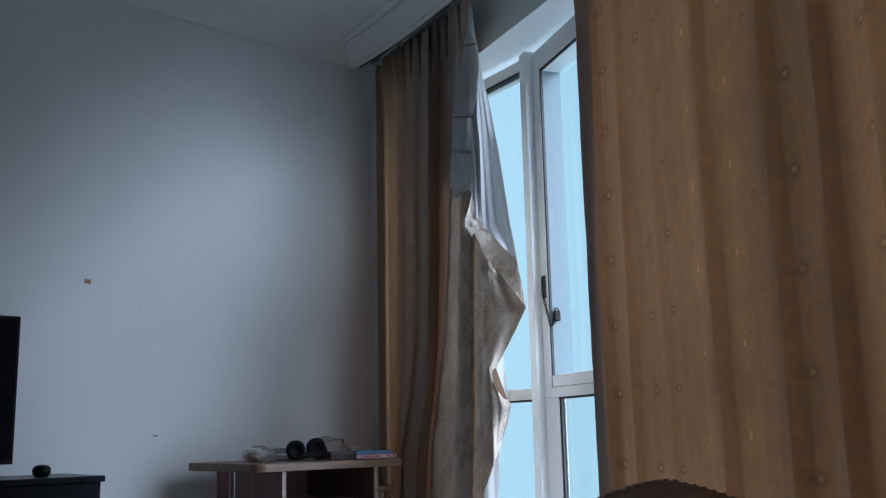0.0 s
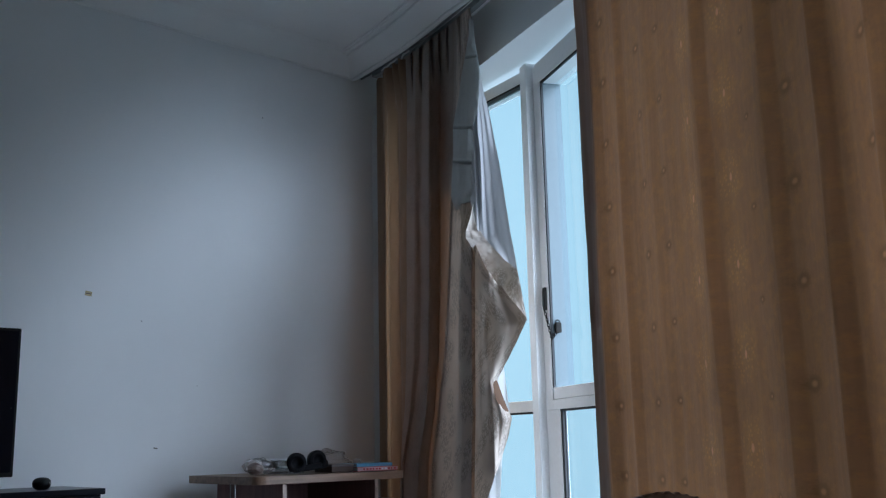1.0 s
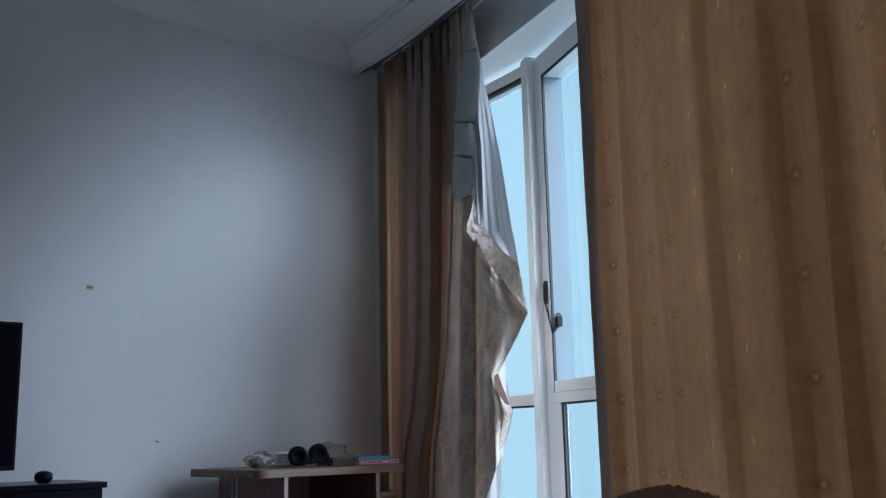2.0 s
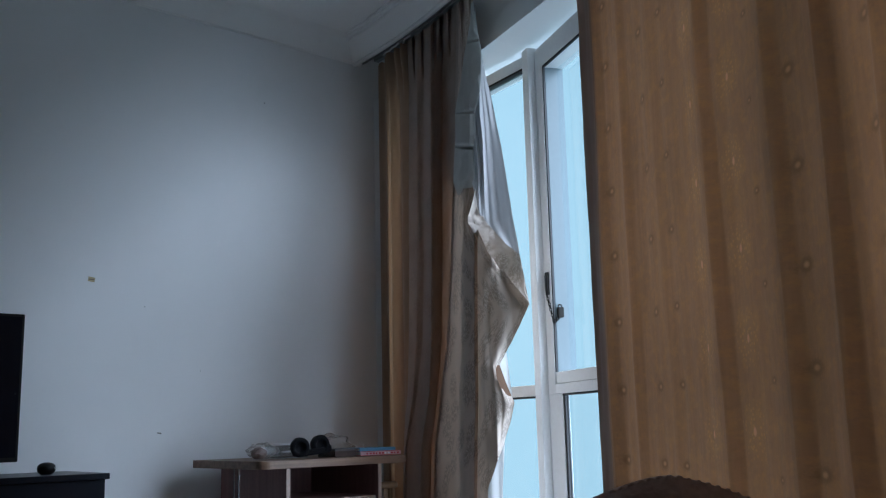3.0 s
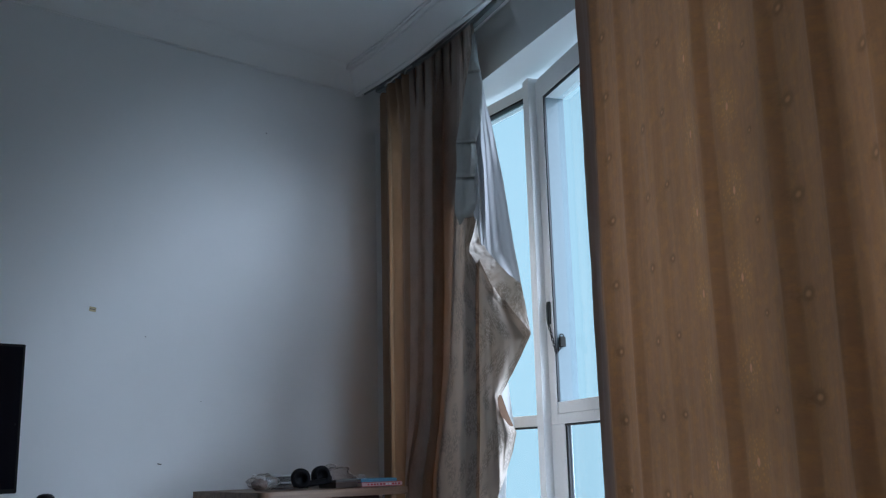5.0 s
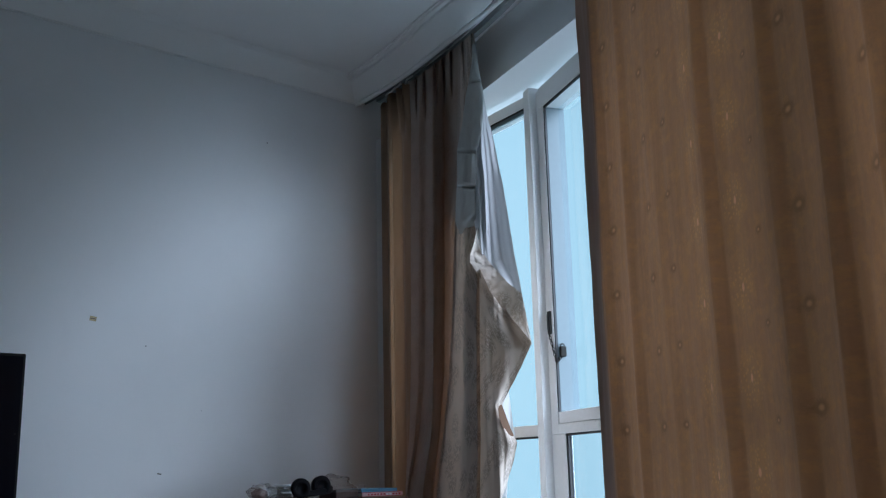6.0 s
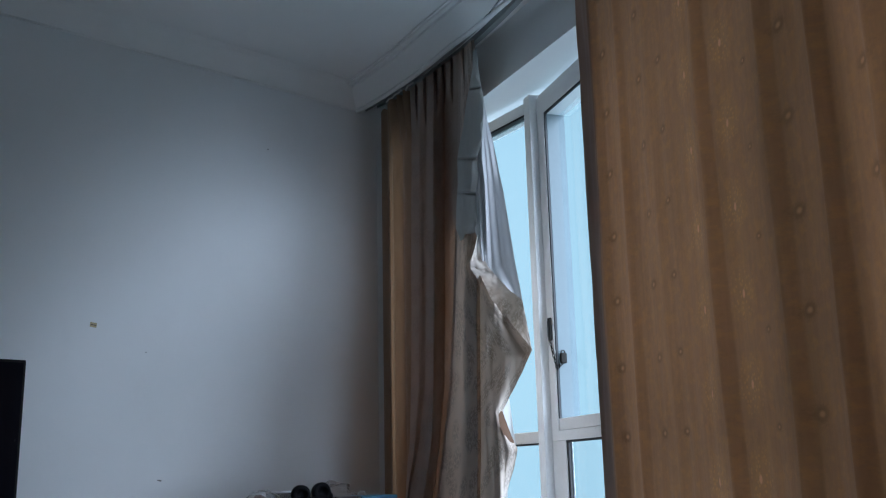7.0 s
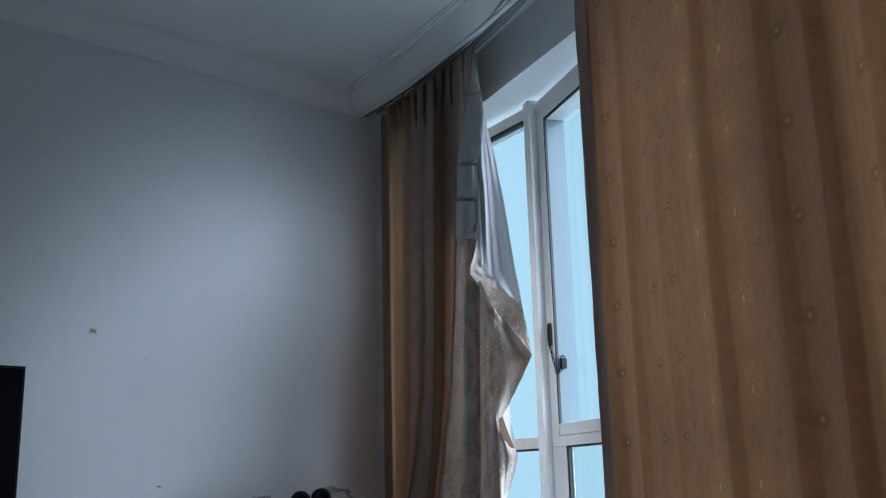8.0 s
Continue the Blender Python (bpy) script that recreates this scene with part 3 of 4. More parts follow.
DRAPE_FOLDS = (
    (FOLD_A, 0.050), (FOLD_B, -0.018), (FOLD_C, -0.002), (FOLD_D, -0.034), (FOLD_E, 0.046), (FOLD_F, 0.024),
    (FOLD_G, ((1.80, -0.045), (1.45, -0.100), (0.0, -0.118))), (FOLD_H, ((1.80, 0.0), (1.45, -0.094), (0.0, -0.108))),
    (FOLD_I, ((1.80, 0.0), (1.45, -0.030), (0.0, -0.040))), (FOLD_SHUT, ((1.80, 0.0), (1.45, -0.088), (0.0, -0.100))),
    (FOLD_J, ((1.80, 0.0), (1.45, -0.092), (1.0, -0.104), (0.0, -0.110))),
    (FOLD_K, ((1.80, 0.0), (1.45, -0.076), (1.0, -0.086), (0.77, -0.090), (0.0, -0.09))),
    (FOLD_M, ((1.80, 0.0), (1.45, -0.060), (1.20, -0.080), (1.06, -0.074), (0.93, -0.066), (0.0, -0.07))),
    (DRAPE_R, ((1.80, 0.0), (1.45, -0.028), (1.25, -0.016), (1.06, -0.036), (0.93, -0.026), (0.0, -0.04))))

BAND_L = ((2.55, 1.325), (2.405, 1.315), (2.356, 1.289), (2.27, 1.239), (2.188, 1.207), (2.12, 1.165), (2.079, 1.146), (1.974, 1.145), (1.941, 1.137), (1.864, 1.122), (1.80, 1.115), (1.74, 1.150))
BAND_R = ((2.55, 1.335), (2.385, 1.362), (2.282, 1.392), (2.232, 1.405), (2.166, 1.402), (2.094, 1.385), (2.052, 1.350), (2.029, 1.325), (1.946, 1.330), (1.90, 1.305), (1.818, 1.310), (1.74, 1.300))
FLAP_R = ((2.55, 1.337), (2.345, 1.376), (2.258, 1.407), (2.153, 1.436), (2.06, 1.482), (1.963, 1.517), (1.81, 1.572), (1.699, 1.604), (1.591, 1.635), (1.444, 1.688), (1.303, 1.734), (1.24, 1.758))


def drape_depth(q, h):
    top = min(1, max(0, (h - 2.30) / 0.2))
    w_ = q + 0.008 * noise.noise(Vector((h * 1.7, 3.3, 0)))
    n = fold_lines(DRAPE_FOLDS, w_, h) * (1 - 0.75 * top)
    if h > 1.77:
        away = min(1, max(0, (q - ease(BAND_L, h) - 0.03) / 0.06)) * min(1, (h - 1.77) / 0.05) * (1 - top)
        n += (0.095 - n) * away
    if 1.20 < h < 1.66:
        lip = ease(DRAPE_R, h) - q
        n -= 0.018 * max(0, 1 - lip / 0.07) ** 1.5 * min(1, (h - 1.20) / 0.06)
    pinch = (1 - abs(math.sin(q * math.pi / 0.088 + 1.6 * noise.noise(Vector((q * 5, h * 0.8, 9.1)))))) ** 2
    n += top * 0.060 * pinch * (0.8 + 0.7 * noise.noise(Vector((q * 5, h * 3, 3.1))))
    return n + 0.005 * noise.noise(Vector((q * 5, h * 1.6, 5.3))) + 0.0025 * noise.noise(Vector((q * 22, h * 6.0, 1.3)))


def slanted_sheet(name, mat, left, right, depth, us, hs, label, uv=lambda u, h: (u * 0.6, h)):
    """Cloth between two outlines given by height, lying at depth(q, h)."""
    def place(u, h):
        a_, b_ = ease(left, h), ease(right, h)
        q = a_ + (b_ - a_) * u
        return slant(q, depth(q, h), h)
    return sheet(name, mat, place, us, hs, opened, uv, label)


DRAPE_ROWS = span(2.522, 2.0, 42)[:-1] + span(2.0, 0.60, 150)[:-1] + span(0.60, 0.02, 20)
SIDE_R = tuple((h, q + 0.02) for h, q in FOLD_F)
# the side folds get the darker, browner cloth colour in place of shade
slanted_sheet("side_folds", SHADEDFACE, FOLD_A, SIDE_R, drape_depth, span(0, 1, 130), DRAPE_ROWS, "side folds, coloured browner for their shade, with light showing through", lambda u, h: (u * 0.6 + 0.4, h))
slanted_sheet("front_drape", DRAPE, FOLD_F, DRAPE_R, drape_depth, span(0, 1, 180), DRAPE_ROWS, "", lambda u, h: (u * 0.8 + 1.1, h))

# the lining, turned out and gathered in a few tight ridges under the folded hem band
LIN_A = ((2.40, 1.350), (2.222, 1.368), (2.10, 1.358), (2.03, 1.302), (1.93, 1.284), (1.83, 1.271), (1.72, 1.295), (1.61, 1.255), (1.45, 1.42), (1.24, 1.750))
LIN_B = ((2.40, 1.355), (2.218, 1.380), (2.10, 1.365), (2.025, 1.318), (1.92, 1.326), (1.81, 1.333), (1.71, 1.336), (1.59, 1.337), (1.45, 1.46), (1.24, 1.752))
LIN_C = ((2.40, 1.357), (2.216, 1.387), (2.10, 1.372), (2.021, 1.334), (1.914, 1.357), (1.80, 1.364), (1.705, 1.361), (1.587, 1.362), (1.45, 1.49), (1.24, 1.753))
LIN_D = ((2.40, 1.359), (2.214, 1.392), (2.10, 1.377), (2.009, 1.370), (1.905, 1.388), (1.796, 1.390), (1.70, 1.387), (1.582, 1.388), (1.45, 1.52), (1.24, 1.754))
LIN_E = ((2.40, 1.361), (2.21, 1.403), (2.09, 1.393), (1.998, 1.407), (1.897, 1.414), (1.788, 1.421), (1.69, 1.428), (1.572, 1.439), (1.45, 1.56), (1.24, 1.755))
LIN_F = ((2.40, 1.363), (2.21, 1.412), (2.09, 1.430), (1.998, 1.455), (1.897, 1.475), (1.788, 1.500), (1.69, 1.520), (1.572, 1.545), (1.45, 1.63), (1.24, 1.756))
LINING_FOLDS = ((LIN_A, ((1.75, -0.040), (1.60, -0.058), (1.24, 0.040))), (LIN_B, ((1.75, -0.050), (1.60, -0.050), (1.24, 0.034))), (LIN_C, ((1.75, -0.034), (1.60, -0.040), (1.24, 0.038))),
                (LIN_D, ((1.75, -0.037), (1.60, -0.030), (1.24, 0.042))), (LIN_E, ((2.40, -0.02), (2.0, -0.004), (1.60, -0.010), (1.45, 0.0), (1.24, 0.046))),
                (LIN_F, ((2.40, -0.01), (2.0, 0.014), (1.60, 0.024), (1.24, 0.050))), (FLAP_R, ((2.475, 0.0), (2.2, 0.030), (1.6, 0.044), (1.24, 0.052))))
LINING_L = ((2.475, 1.338), (2.222, 1.350), (2.10, 1.335), (2.03, 1.285), (1.93, 1.270), (1.83, 1.260), (1.74, 1.290), (1.70, 1.314), (1.668, 1.320), (1.626, 1.342), (1.593, 1.370), (1.502, 1.503), (1.418, 1.668), (1.24, 1.757))


def lining_depth(q, h):
    return fold_lines(LINING_FOLDS, q, h) + 0.003 * noise.noise(Vector((q * 9, h * 2.0, 8.3))) + 0.0008 * noise.noise(Vector((q * 30, h * 14.0, 1.3)))


slanted_sheet("lining", LINING, LINING_L, FLAP_R, lining_depth, span(0, 1, 110), span(2.47, 1.242, 170), "pale grey lining turned outwards")


def band_depth(q, h):
    """The doubled hem band, puffed between cross creases."""
    a_, b_ = ease(BAND_L, h), ease(BAND_R, h)
    f = min(1, max(0, (q - a_) / max(0.01, b_ - a_)))
    sag = h + 0.30 * (q - 1.146)
    n = -0.070 + 0.022 * f - 0.007 * math.sin(math.pi * f) ** 0.7
    marks = (2.52, 2.365, 2.079, 1.938, 1.72)
    for hi_, lo_ in zip(marks, marks[1:]):
        if lo_ <= sag < hi_:
            n -= 0.0035 * math.sin(math.pi * (sag - lo_) / (hi_ - lo_)) ** 0.45
    for c in marks[1:4]:
        n += 0.009 * bump(sag, c - 0.003, 0.0035) - 0.004 * bump(sag, c + 0.006, 0.006) * (0.4 if c > 2.2 else 1.0)
    n += 0.05 * min(1, max(0, (1.80 - h) / 0.07)) ** 2
    n *= 1 - 0.6 * min(1, max(0, (h - 2.36) / 0.1))
    return n + 0.004 * noise.noise(Vector((q * 14, h * 7, 2.2))) + 0.002 * noise.noise(Vector((q * 34, h * 22, 5.2)))


slanted_sheet("hem_band", BAND, BAND_L, BAND_R, band_depth, span(0, 1, 40), span(2.47, 1.74, 150), "grey doubled hem band with cross creases", lambda u, h: (u * 0.2, h))

# below the tip the lining shows behind the face, and the edge turns in on itself
LOW_L = ((1.12, 1.45), (1.05, 1.44), (0.93, 1.50), (0.85, 1.45), (0.79, 1.40), (0.60, 1.28), (0.0, 1.22))
LOW_R = ((1.12, 1.540), (1.059, 1.554), (1.0, 1.569), (0.932, 1.592), (0.869, 1.540), (0.794, 1.506), (0.718, 1.490), (0.643, 1.474), (0.0, 1.44))
slanted_sheet("lining", SHEER, LOW_L, LOW_R, lambda q, h: 0.050 + 0.006 * math.sin(q * 60), span(0, 1, 14), span(1.12, 0.03, 60), "pale grey lining turned outwards")
TURN_L = ((1.062, 1.462), (1.048, 1.445), (1.018, 1.450), (0.983, 1.475), (0.954, 1.520), (0.928, 1.582))
TURN_R = ((1.062, 1.475), (1.043, 1.490), (1.013, 1.512), (0.979, 1.540), (0.951, 1.567), (0.928, 1.590))
slanted_sheet("turned_edge", TURNED, TURN_L, TURN_R, lambda q, h: -0.092 + 0.45 * max(0, q - 1.43), span(0, 1, 10), span(1.06, 0.930, 24), "brown inside of the turned edge")


# the figured edge of the face, folded over the lining along its slanting border
BORDER_LOW = ((0.0, 1.311, 1.728), (0.10, 1.281, 1.680), (0.17, 1.242, 1.638), (0.22, 1.240, 1.612), (0.48, 1.390, 1.479), (0.72, 1.544, 1.366), (1.0, 1.758, 1.238))
BORDER_HIGH = ((0.0, 1.324, 1.724), (0.10, 1.337, 1.668), (0.17, 1.360, 1.626), (0.22, 1.389, 1.593), (0.48, 1.521, 1.502), (0.72, 1.688, 1.418), (1.0, 1.758, 1.242))


BORDER_DEPTH = ((0.0, -0.060), (-0.2, -0.088), (-0.5, -0.072), (-0.75, -0.032), (-1.0, 0.026))


def along(keys, f):
    return ease([(-k[0], k[1]) for k in keys], -f), ease([(-k[0], k[2]) for k in keys], -f)


def border():
    bm = bmesh.new()
    lay = bm.loops.layers.uv.new("uv")
    cols, rows_ = 90, 14
    grid = []
    for i in range(cols + 1):
        f = i / cols
        (ql, zl), (qh, zh) = along(BORDER_LOW, f), along(BORDER_HIGH, f)
        line = []
        for j in range(rows_ + 1):
            g = j / rows_
            loose = 1 - abs(2 * f - 1)
            q = ql + (qh - ql) * g + 0.004 * noise.noise(Vector((f * 16, g * 3, 0.5))) * loose
            h = zl + (zh - zl) * g + 0.004 * noise.noise(Vector((f * 13, g * 2, 2.5))) * loose
            n = ease(BORDER_DEPTH, -f) + 0.052 * g * (1 - f * f) - 0.004 * (1 - g) ** 2 * min(1, 5 * (1 - f)) + 0.003 * noise.noise(Vector((f * 14, g * 2, 6.5))) + 0.002 * noise.noise(Vector((f * 40, g * 6, 1.5)))
            line.append(bm.verts.new(bow(*slant(q, n, h))))
        grid.append(line)
    for i in range(cols):
        for j in range(rows_):
            face = bm.faces.new((grid[i][j], grid[i + 1][j], grid[i + 1][j + 1], grid[i][j + 1]))
            for loop, (a_, b_) in zip(face.loops, ((i, j), (i + 1, j), (i + 1, j + 1), (i, j + 1))):
                loop[lay].uv = (b_ / rows_ * 0.11 + 2.95, a_ / cols * 0.62)
    return bm


part("border", border(), BORDER, opened, "cream edge with faded dark flower figures", True)

# the white draw cord that shows under the lip of the pocket
for run in (((0.405, 2.590), (0.43, 2.598), (0.455, 2.594), (0.485, 2.601), (0.515, 2.599), (0.545, 2.604)), ((0.583, 2.586), (0.590, 2.596), (0.602, 2.604), (0.625, 2.602), (0.652, 2.602))):
    part("cord", tube([bow(s, -0.012, z) for s, z in run], 0.0042, 8), WHITECORD, opened, "loose white cord", True)


# ---------------------------------------------------------------- desk in the corner
desk = thing("desk", 1.81, 3.05, 0, "worn brown wooden desk with dark open compartments and chrome leg", "desk")
DW, DD, DH = 0.65, 0.51, 0.748
bm = bmesh.new()
rim = [(0.045 - 0.045 * math.sin(k), 0.045 - 0.045 * math.cos(k)) for k in (math.pi / 2 * (1 - i / 8) for i in range(9))] + [(DW, 0), (DW, DD), (0, DD)]
lo, hi = ([bm.verts.new((x, y, z)) for x, y in rim] for z in (DH - 0.029, DH))
for i in range(len(rim)):
    j = (i + 1) % len(rim)
    bm.faces.new((lo[i], lo[j], hi[j], hi[i]))
bm.faces.new(lo), bm.faces.new(hi)
bmesh.ops.recalc_face_normals(bm, faces=bm.faces)
bmesh.ops.bevel(bm, geom=[e for e in bm.edges if abs(e.verts[0].co.z - e.verts[1].co.z) < 1e-4], offset=0.002, segments=2, profile=0.5, affect="EDGES")
part("desktop", bm, DESKWOOD, desk)
for x in (0.112, 0.524):
    panel = part("side_panel", box(x, x + 0.016, 0.014, DD - 0.02, 0.0, DH - 0.029), DARKWOOD, desk)
    part("edge_band", box(x, x + 0.016, 0.012, 0.014, 0.0, DH - 0.029), EDGEWOOD, panel, "pale worn edge band")
part("back_panel", box(0.128, 0.524, DD - 0.035, DD - 0.022, 0.03, DH - 0.03), DARKWOOD, desk)
shelf = part("shelf", box(0.128, 0.524, 0.032, DD - 0.035, 0.585, 0.601), DARKWOOD, desk)
part("edge_band", box(0.128, 0.524, 0.030, 0.032, 0.585, 0.601), EDGEWOOD, shelf, "pale worn edge band")
for dy in (0.206, 0.239):
    part("leg", tube([(0.03, dy, 0), (0.03, dy, DH - 0.029)], 0.0036), BRIGHTCHROME, desk)

# ---------------------------------------------------------------- console and screen
console = thing("tv_console", 0, 3.25, 0, "low black lacquered television console", "tv console")
part("top", box(-0.35, 1.352, 0, 0.38, 0.708, 0.728, 0.003), LACQUER, console)
part("body", box(-0.345, 1.340, 0.01, 0.375, 0.06, 0.708, 0.002), LACQUER, console)
part("plinth", box(-0.33, 1.32, 0.03, 0.36, 0.0, 0.06), BLACK, console)

tv = thing("television", 0.61, 3.45, 0.728, "black flat television switched off on the console", "television")
part("screen_frame", box(-0.50, 0.505, 0.0, 0.035, 0.043, 0.540, 0.004), BLACK, tv)
part("screen", box(-0.49, 0.495, -0.002, 0.004, 0.058, 0.530), SCREEN, tv)
part("foot", box(-0.12, 0.12, -0.08, 0.10, 0.0, 0.012, 0.004), BLACK, tv)
part("neck", box(-0.03, 0.03, 0.005, 0.03, 0.012, 0.05), BLACK, tv)

# ---------------------------------------------------------------- chair by the window
BROWN = plain("brown_plush", (0.42, 0.31, 0.285), 0.9, 0.0, 0.35, 90, 0.6, 0.004)
chair = thing("armchair", 1.205, 0.885, 0, "dark brown plush chair with a rounded back", "chair", -46)
bm = bmesh.new()
rows = []
for i in range(25):
    k = -1 + 2 * i / 24
    top = 0.772 - 0.075 * abs(k) ** 1.5 * 1.6
    rows.append([bm.verts.new((k * 0.27, y, z)) for y, z in ((-0.05, 0.40), (-0.055, top - 0.03), (-0.03, top), (0.03, top), (0.055, top - 0.03), (0.05, 0.40))])
for lo, hi in zip(rows, rows[1:]):
    for j in range(6):
        bm.faces.new((lo[j], lo[(j + 1) % 6], hi[(j + 1) % 6], hi[j]))
bm.faces.new(rows[0]), bm.faces.new(rows[-1][::-1])
part("backrest", bm, BROWN, chair, "", True)
part("seat", box(-0.24, 0.24, -0.50, -0.05, 0.36, 0.46, 0.03), BROWN, chair)
for x in (-0.2, 0.2):
    for y in (-0.45, 0.02):
        part("leg", lathe([(0.018, 0.0), (0.024, 0.40)], 12, None, Matrix.Translation((x, y, 0))), DARKWOOD, chair)


# ---------------------------------------------------------------- scalloped knitted rim of the chair cover
bm = bmesh.new()
for i in range(41):
    k = -1 + 2 * i / 40
    top = 0.772 - 0.12 * abs(k) ** 1.5
    r = 0.0050 if k < 0.10 else 0.0036
    bmesh.ops.create_icosphere(bm, subdivisions=2, radius=r, matrix=Matrix.Translation((k * 0.27, -0.02, top - 0.001)) @ Matrix.Diagonal((1.25, 1.6, 0.9, 1)))
part("knitted_rim", bm, BROWN, chair, "", True)

# ---------------------------------------------------------------- on the console
ball = thing("round_speaker", 1.186, 3.38, 0.728, "small round black speaker on the console", "speaker")
part("body", lathe([(0.016, 0.0), (0.022, 0.003), (0.028, 0.010), (0.030, 0.019), (0.028, 0.029), (0.021, 0.036), (0.009, 0.0395), (0.0, 0.040)], 28), BLACK, ball, "", True)
part("light", lathe([(0.0, 0.0), (0.0035, 0.0), (0.0035, 0.002), (0.0, 0.003)], 10, None, pose(0.019, -0.022, 0.021, 90, 0, 38)), RAIL, ball, "small white dot")

# ---------------------------------------------------------------- on the desk
TOP = 0.749
HEADSET = plain("matt_black_plastic", (0.004, 0.004, 0.005), 0.45, shine=0.3)
PADS = plain("black_leatherette", (0.004, 0.004, 0.006), 0.65, 0.0, 0.2, 140, 0.3, shine=0.15)


def ear_cup(parent, m):
    cup = part("ear_cup", lathe([(0.010, 0.0), (0.026, 0.003), (0.034, 0.012), (0.035, 0.022), (0.033, 0.026)], 26, None, m), HEADSET, parent, "", True)
    pad = lathe([(0.020, 0.026), (0.034, 0.027), (0.037, 0.034), (0.034, 0.043), (0.026, 0.046), (0.019, 0.042), (0.018, 0.034)], 26, None, m)
    part("ear_pad", pad, PADS, cup, "", True)
    return cup


phones = thing("headphones", 2.078, 3.20, TOP, "black over-ear headphones lying on the desk", "headphones", 8)
ear_cup(phones, pose(-0.046, -0.030, 0.046, 98, 0, -30))
ear_cup(phones, pose(0.052, -0.026, 0.050, 92, 0, -20))
pts = []
for i in range(17):
    k = math.pi * (1.04 - 1.10 * i / 16)
    pts.append((0.018 + 0.085 * math.cos(k), -0.035 + 0.055 * math.sin(k) * -0.6, 0.016 + 0.020 * (i / 16) ** 2))
bm = bmesh.new()
for dz in (0.0, 0.007):
    tube([(x, y, z + dz) for x, y, z in pts], 0.0085, 10, bm)
part("headband", bm, PADS, phones, "", True)
tube_bm = tube([(0.096, -0.02, 0.036), (0.090, 0.0, 0.050), (0.075, 0.004, 0.056)], 0.006, 8)
part("yoke", tube_bm, HEADSET, phones, "", True)

PLASTIC = clear("clear_plastic", (0.86, 0.87, 0.88), 0.08, 2.4)
WHITE = plain("white_plastic", (0.82, 0.83, 0.85), 0.35, 0.0, 0.05, 60, 0.05)




def tray():
    ob = thing("plastic_tray", 2.00, 3.24, TOP, "clear plastic tray with a white rim", "tray", 4)
    bm = bmesh.new()
    for x0, x1, y0, y1, z0, z1 in ((0, 0.135, 0, 0.002, 0.002, 0.050), (0, 0.135, 0.088, 0.090, 0.002, 0.050), (0, 0.002, 0.002, 0.088, 0.002, 0.050), (0.133, 0.135, 0.002, 0.088, 0.002, 0.050), (0, 0.135, 0, 0.09, 0, 0.002)):
        add_box(bm, x0, x1, y0, y1, z0, z1)
    part("box", bm, PLASTIC, ob)
    part("rim", tube([(0, 0, 0.052), (0.135, 0, 0.052), (0.135, 0.09, 0.052), (0, 0.09, 0.052), (0, 0, 0.052)], 0.0036, 10), WHITE, ob, "", True)
    part("bar", tube([(0.004, -0.010, 0.025), (0.145, -0.010, 0.025)], 0.0040, 10), WHITE, ob, "", True)
    return ob


tray()


def crumple(name, x, y, w, d, h, mat, label, category, seed, rough_=0.22):
    bm = bmesh.new()
    bmesh.ops.create_icosphere(bm, subdivisions=4, radius=1.0)
    for v in bm.verts:
        p = v.co.copy()
        k = 1 + rough_ * noise.noise(p * 2.2 + Vector((seed, 0, 0))) + rough_ * 0.6 * abs(noise.noise(p * 5.5 + Vector((0, seed, 0))))
        v.co = Vector((p.x * w * k, p.y * d * k, max(-h * 0.98, p.z * h * k) + h * 0.98))
    ob = part(name, bm, mat, None, label, True)
    ob.matrix_world = pose(x, y, TOP)
    return tagged(ob, label, category)


BAG = clear("cloudy_plastic_film", (0.93, 0.91, 0.90), 0.30, 3.2)
SNACK = plain("pinkish_wrapper", (0.24, 0.18, 0.165), 0.45, 0.0, 0.25, 45, 0.3, 0.002)
crumple("snack_bag", 1.925, 3.26, 0.030, 0.026, 0.022, SNACK, "crumpled pinkish brown wrapper on the desk", "wrapper", 3.1)
crumple("plastic_bag", 1.935, 3.25, 0.058, 0.046, 0.031, BAG, "crumpled clear plastic bag on the desk", "plastic bag", 7.7)
crumple("plastic_bag", 2.33, 3.36, 0.085, 0.045, 0.040, BAG, "crumpled clear plastic bag behind the books", "plastic bag", 1.9, 0.42)

CARTON = plain("dark_carton", (0.10, 0.065, 0.055), 0.6, 0.0, 0.25, 60, 0.2)
GREYLID = plain("grey_card", (0.16, 0.145, 0.14), 0.6, 0.0, 0.2, 70, 0.2)
carton = thing("carton", 2.185, 3.135, TOP, "flat dark brown carton with a grey lid", "box", 3)
part("body", box(0, 0.105, 0, 0.11, 0, 0.022, 0.002), CARTON, carton)
part("lid", box(-0.001, 0.106, -0.001, 0.111, 0.022, 0.030, 0.002), GREYLID, carton)
PAPER = plain("page_paper", (0.72, 0.70, 0.68), 0.8, 0.0, 0.15, 200, 0.4)
REDCOVER = plain("red_white_cover", (0.60, 0.07, 0.09), 0.4)
PINK = plain("pale_spine", (0.74, 0.50, 0.52), 0.45)
BLUE = plain("blue_cover", (0.11, 0.33, 0.52), 0.4)


def book(name, x, y, z, w, d, h, turn, cover, spine, label):
    ob = thing(name, x, y, z, label, "book", turn, "books on the desk")
    part("cover", box(0, w, 0, d, 0, 0.0022, 0.0006), cover, ob)
    part("cover", box(0, w, 0, d, h - 0.0022, h, 0.0006), cover, ob)
    part("pages", box(0.002, w - 0.003, 0.003, d - 0.003, 0.0022, h - 0.0022), PAPER, ob)
    part("spine", box(0, w, -0.0012, 0.003, 0.0022, h - 0.0022, 0.0004), spine, ob)
    return ob


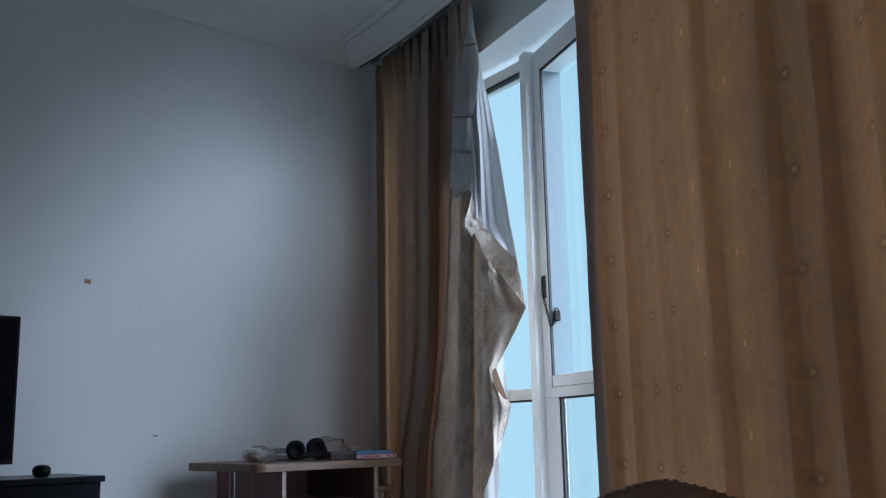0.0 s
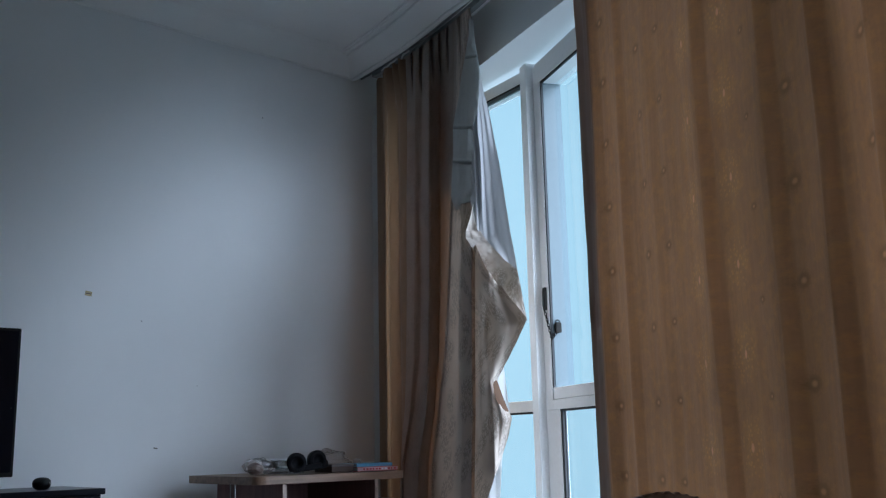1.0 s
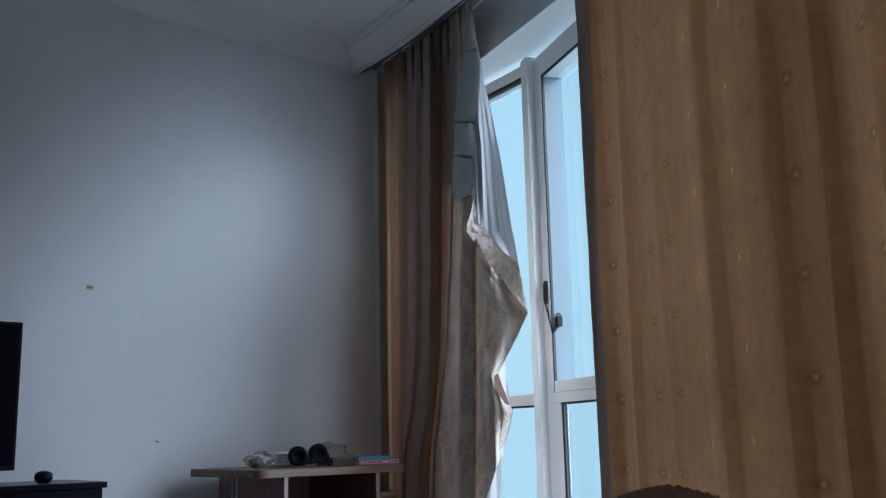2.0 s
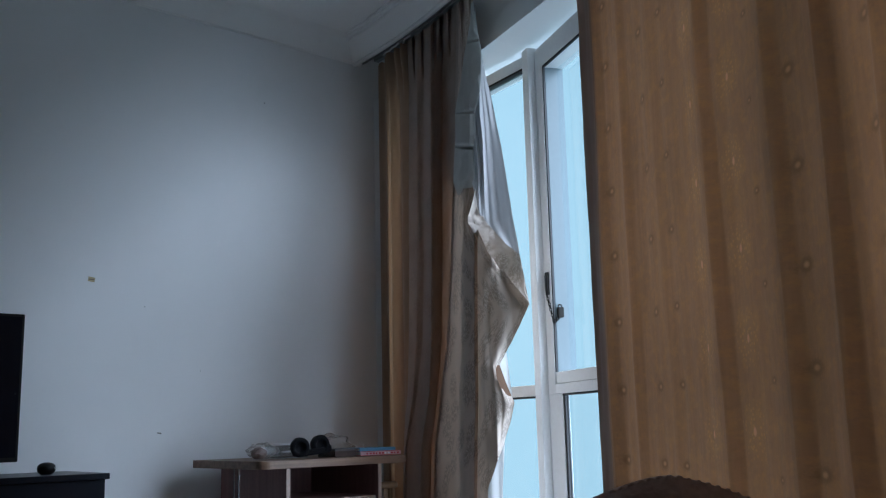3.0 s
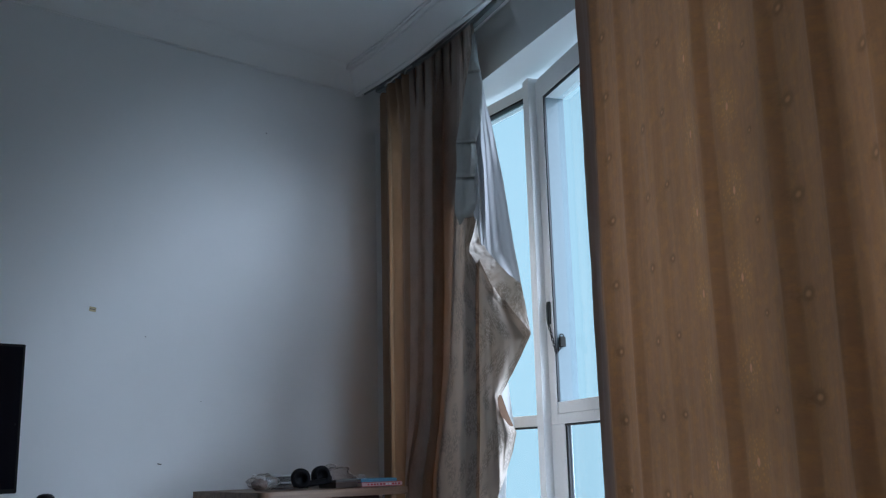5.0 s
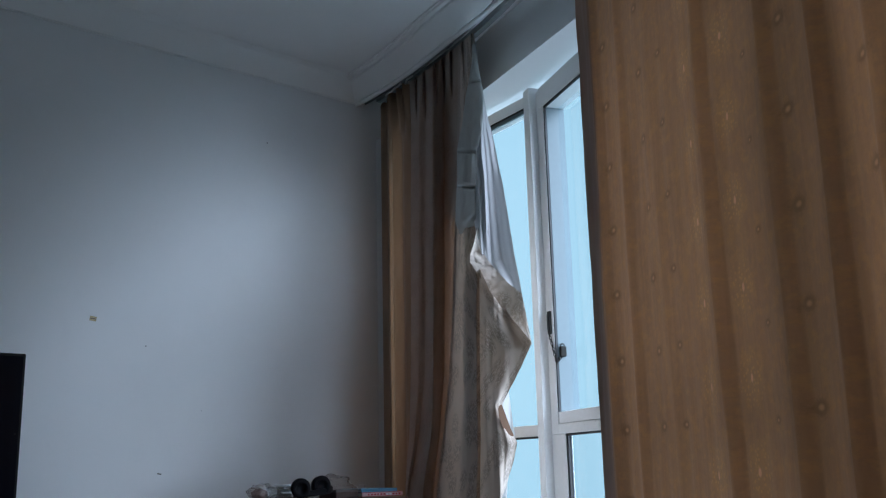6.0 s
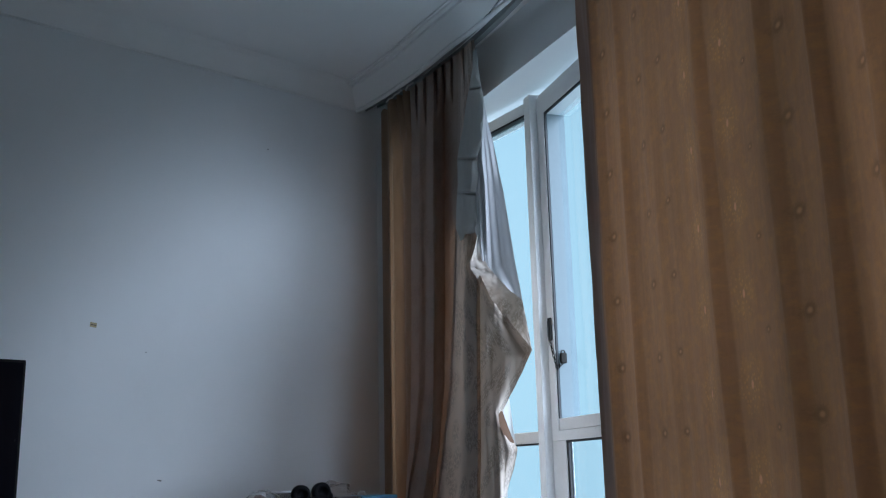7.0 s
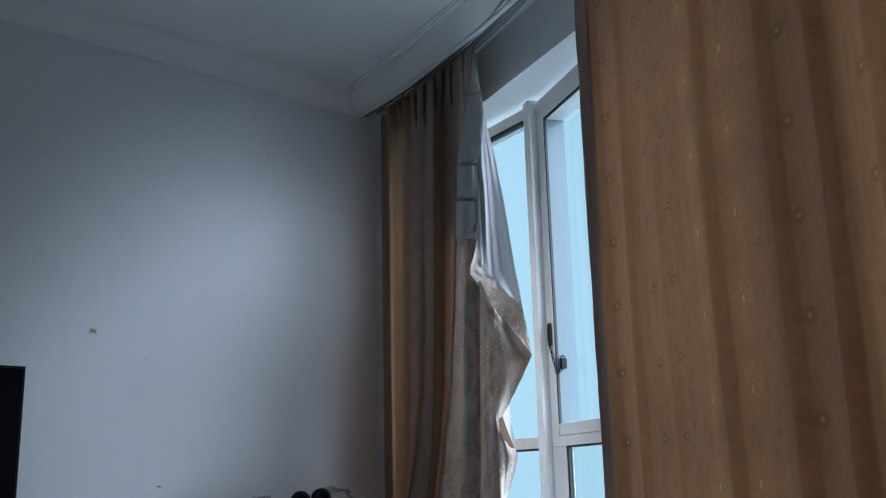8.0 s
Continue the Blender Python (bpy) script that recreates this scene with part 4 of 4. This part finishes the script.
red_book = book("book", 2.290, 3.115, TOP, 0.205, 0.15, 0.017, 2, REDCOVER, PINK, "book with a red and pale pink spine")
for i in range(11):
    x = 0.028 + i * 0.0155
    part("print", box(x, x + (0.010 if i % 3 else 0.007), -0.0022, -0.0012, 0.005, 0.0115), REDCOVER if i not in (6, 7) else WHITE, red_book)
book("book", 2.290, 3.120, TOP + 0.017, 0.185, 0.14, 0.013, 3.5, BLUE, BLUE, "book with a plain blue cover")
clip_ = thing("wire_handle", 2.335, 3.20, TOP + 0.0305, "small white wire handle on the books", "handle", 4)
part("wire", tube([(0, 0, -0.0005), (0.001, 0, 0.012), (0.006, 0, 0.015), (0.030, 0, 0.015), (0.034, 0, 0.012), (0.035, 0, -0.0005)], 0.0022, 6), WHITE, clip_)

# ---------------------------------------------------------------- stool behind the desk end
STOOLWOOD = wood("stool_wood", (0.34, 0.22, 0.13), (0.22, 0.13, 0.07), 0.5, "z")
stool = thing("stool", 2.475, 3.22, 0, "small round wooden stool beside the desk", "stool")
part("seat", lathe([(0.055, 0.615), (0.062, 0.618), (0.064, 0.628), (0.060, 0.638), (0.0, 0.640)], 26), STOOLWOOD, stool, "", True)
for i in range(8):
    k = 2 * math.pi * (i + 0.5) / 8
    part("slat", box(-0.008, 0.008, -0.004, 0.004, 0.0, 0.615, 0.001), STOOLWOOD, stool).matrix_local = pose(0.048 * math.cos(k), 0.048 * math.sin(k), 0, 0, 0, math.degrees(k) + 90)
part("ring", lathe([(0.042, 0.10), (0.046, 0.10), (0.046, 0.12), (0.042, 0.12)], 20), STOOLWOOD, stool)

# ---------------------------------------------------------------- marks on the wall
TAPE = plain("yellowed_tape", (0.50, 0.40, 0.22), 0.5, 0.0, 0.3, 200, 0.3)
scrap = part("tape_scrap", box(-0.013, 0.013, 0, 0.0015, -0.009, 0.009, 0.0005), TAPE)
scrap.matrix_world = pose(1.415, NORTH - 0.0016, 1.440, 0, 6, 0)
tagged(scrap, "small scrap of yellowed tape on the wall", "tape")
part("stripe", box(-0.011, 0.011, -0.0008, 0, -0.002, 0.0012), CARTON, scrap)
DENT = plain("plaster_chip", (0.18, 0.17, 0.165), 0.9)
for x, z, w, h in ((1.708, 0.855, 0.0085, 0.0022), (1.631, 1.348, 0.002, 0.002), (2.164, 2.300, 0.0025, 0.0025), (1.878, 1.10, 0.0016, 0.0013)):
    chip = part("wall_chip", box(-w, w, 0, 0.0012, -h, h, 0.0004), DENT)
    chip.matrix_world = pose(x, NORTH - 0.0013, z, 0, 10, 0)
    tagged(chip, "tiny dark chip in the wall paint", "wall mark", "chips in the paint")
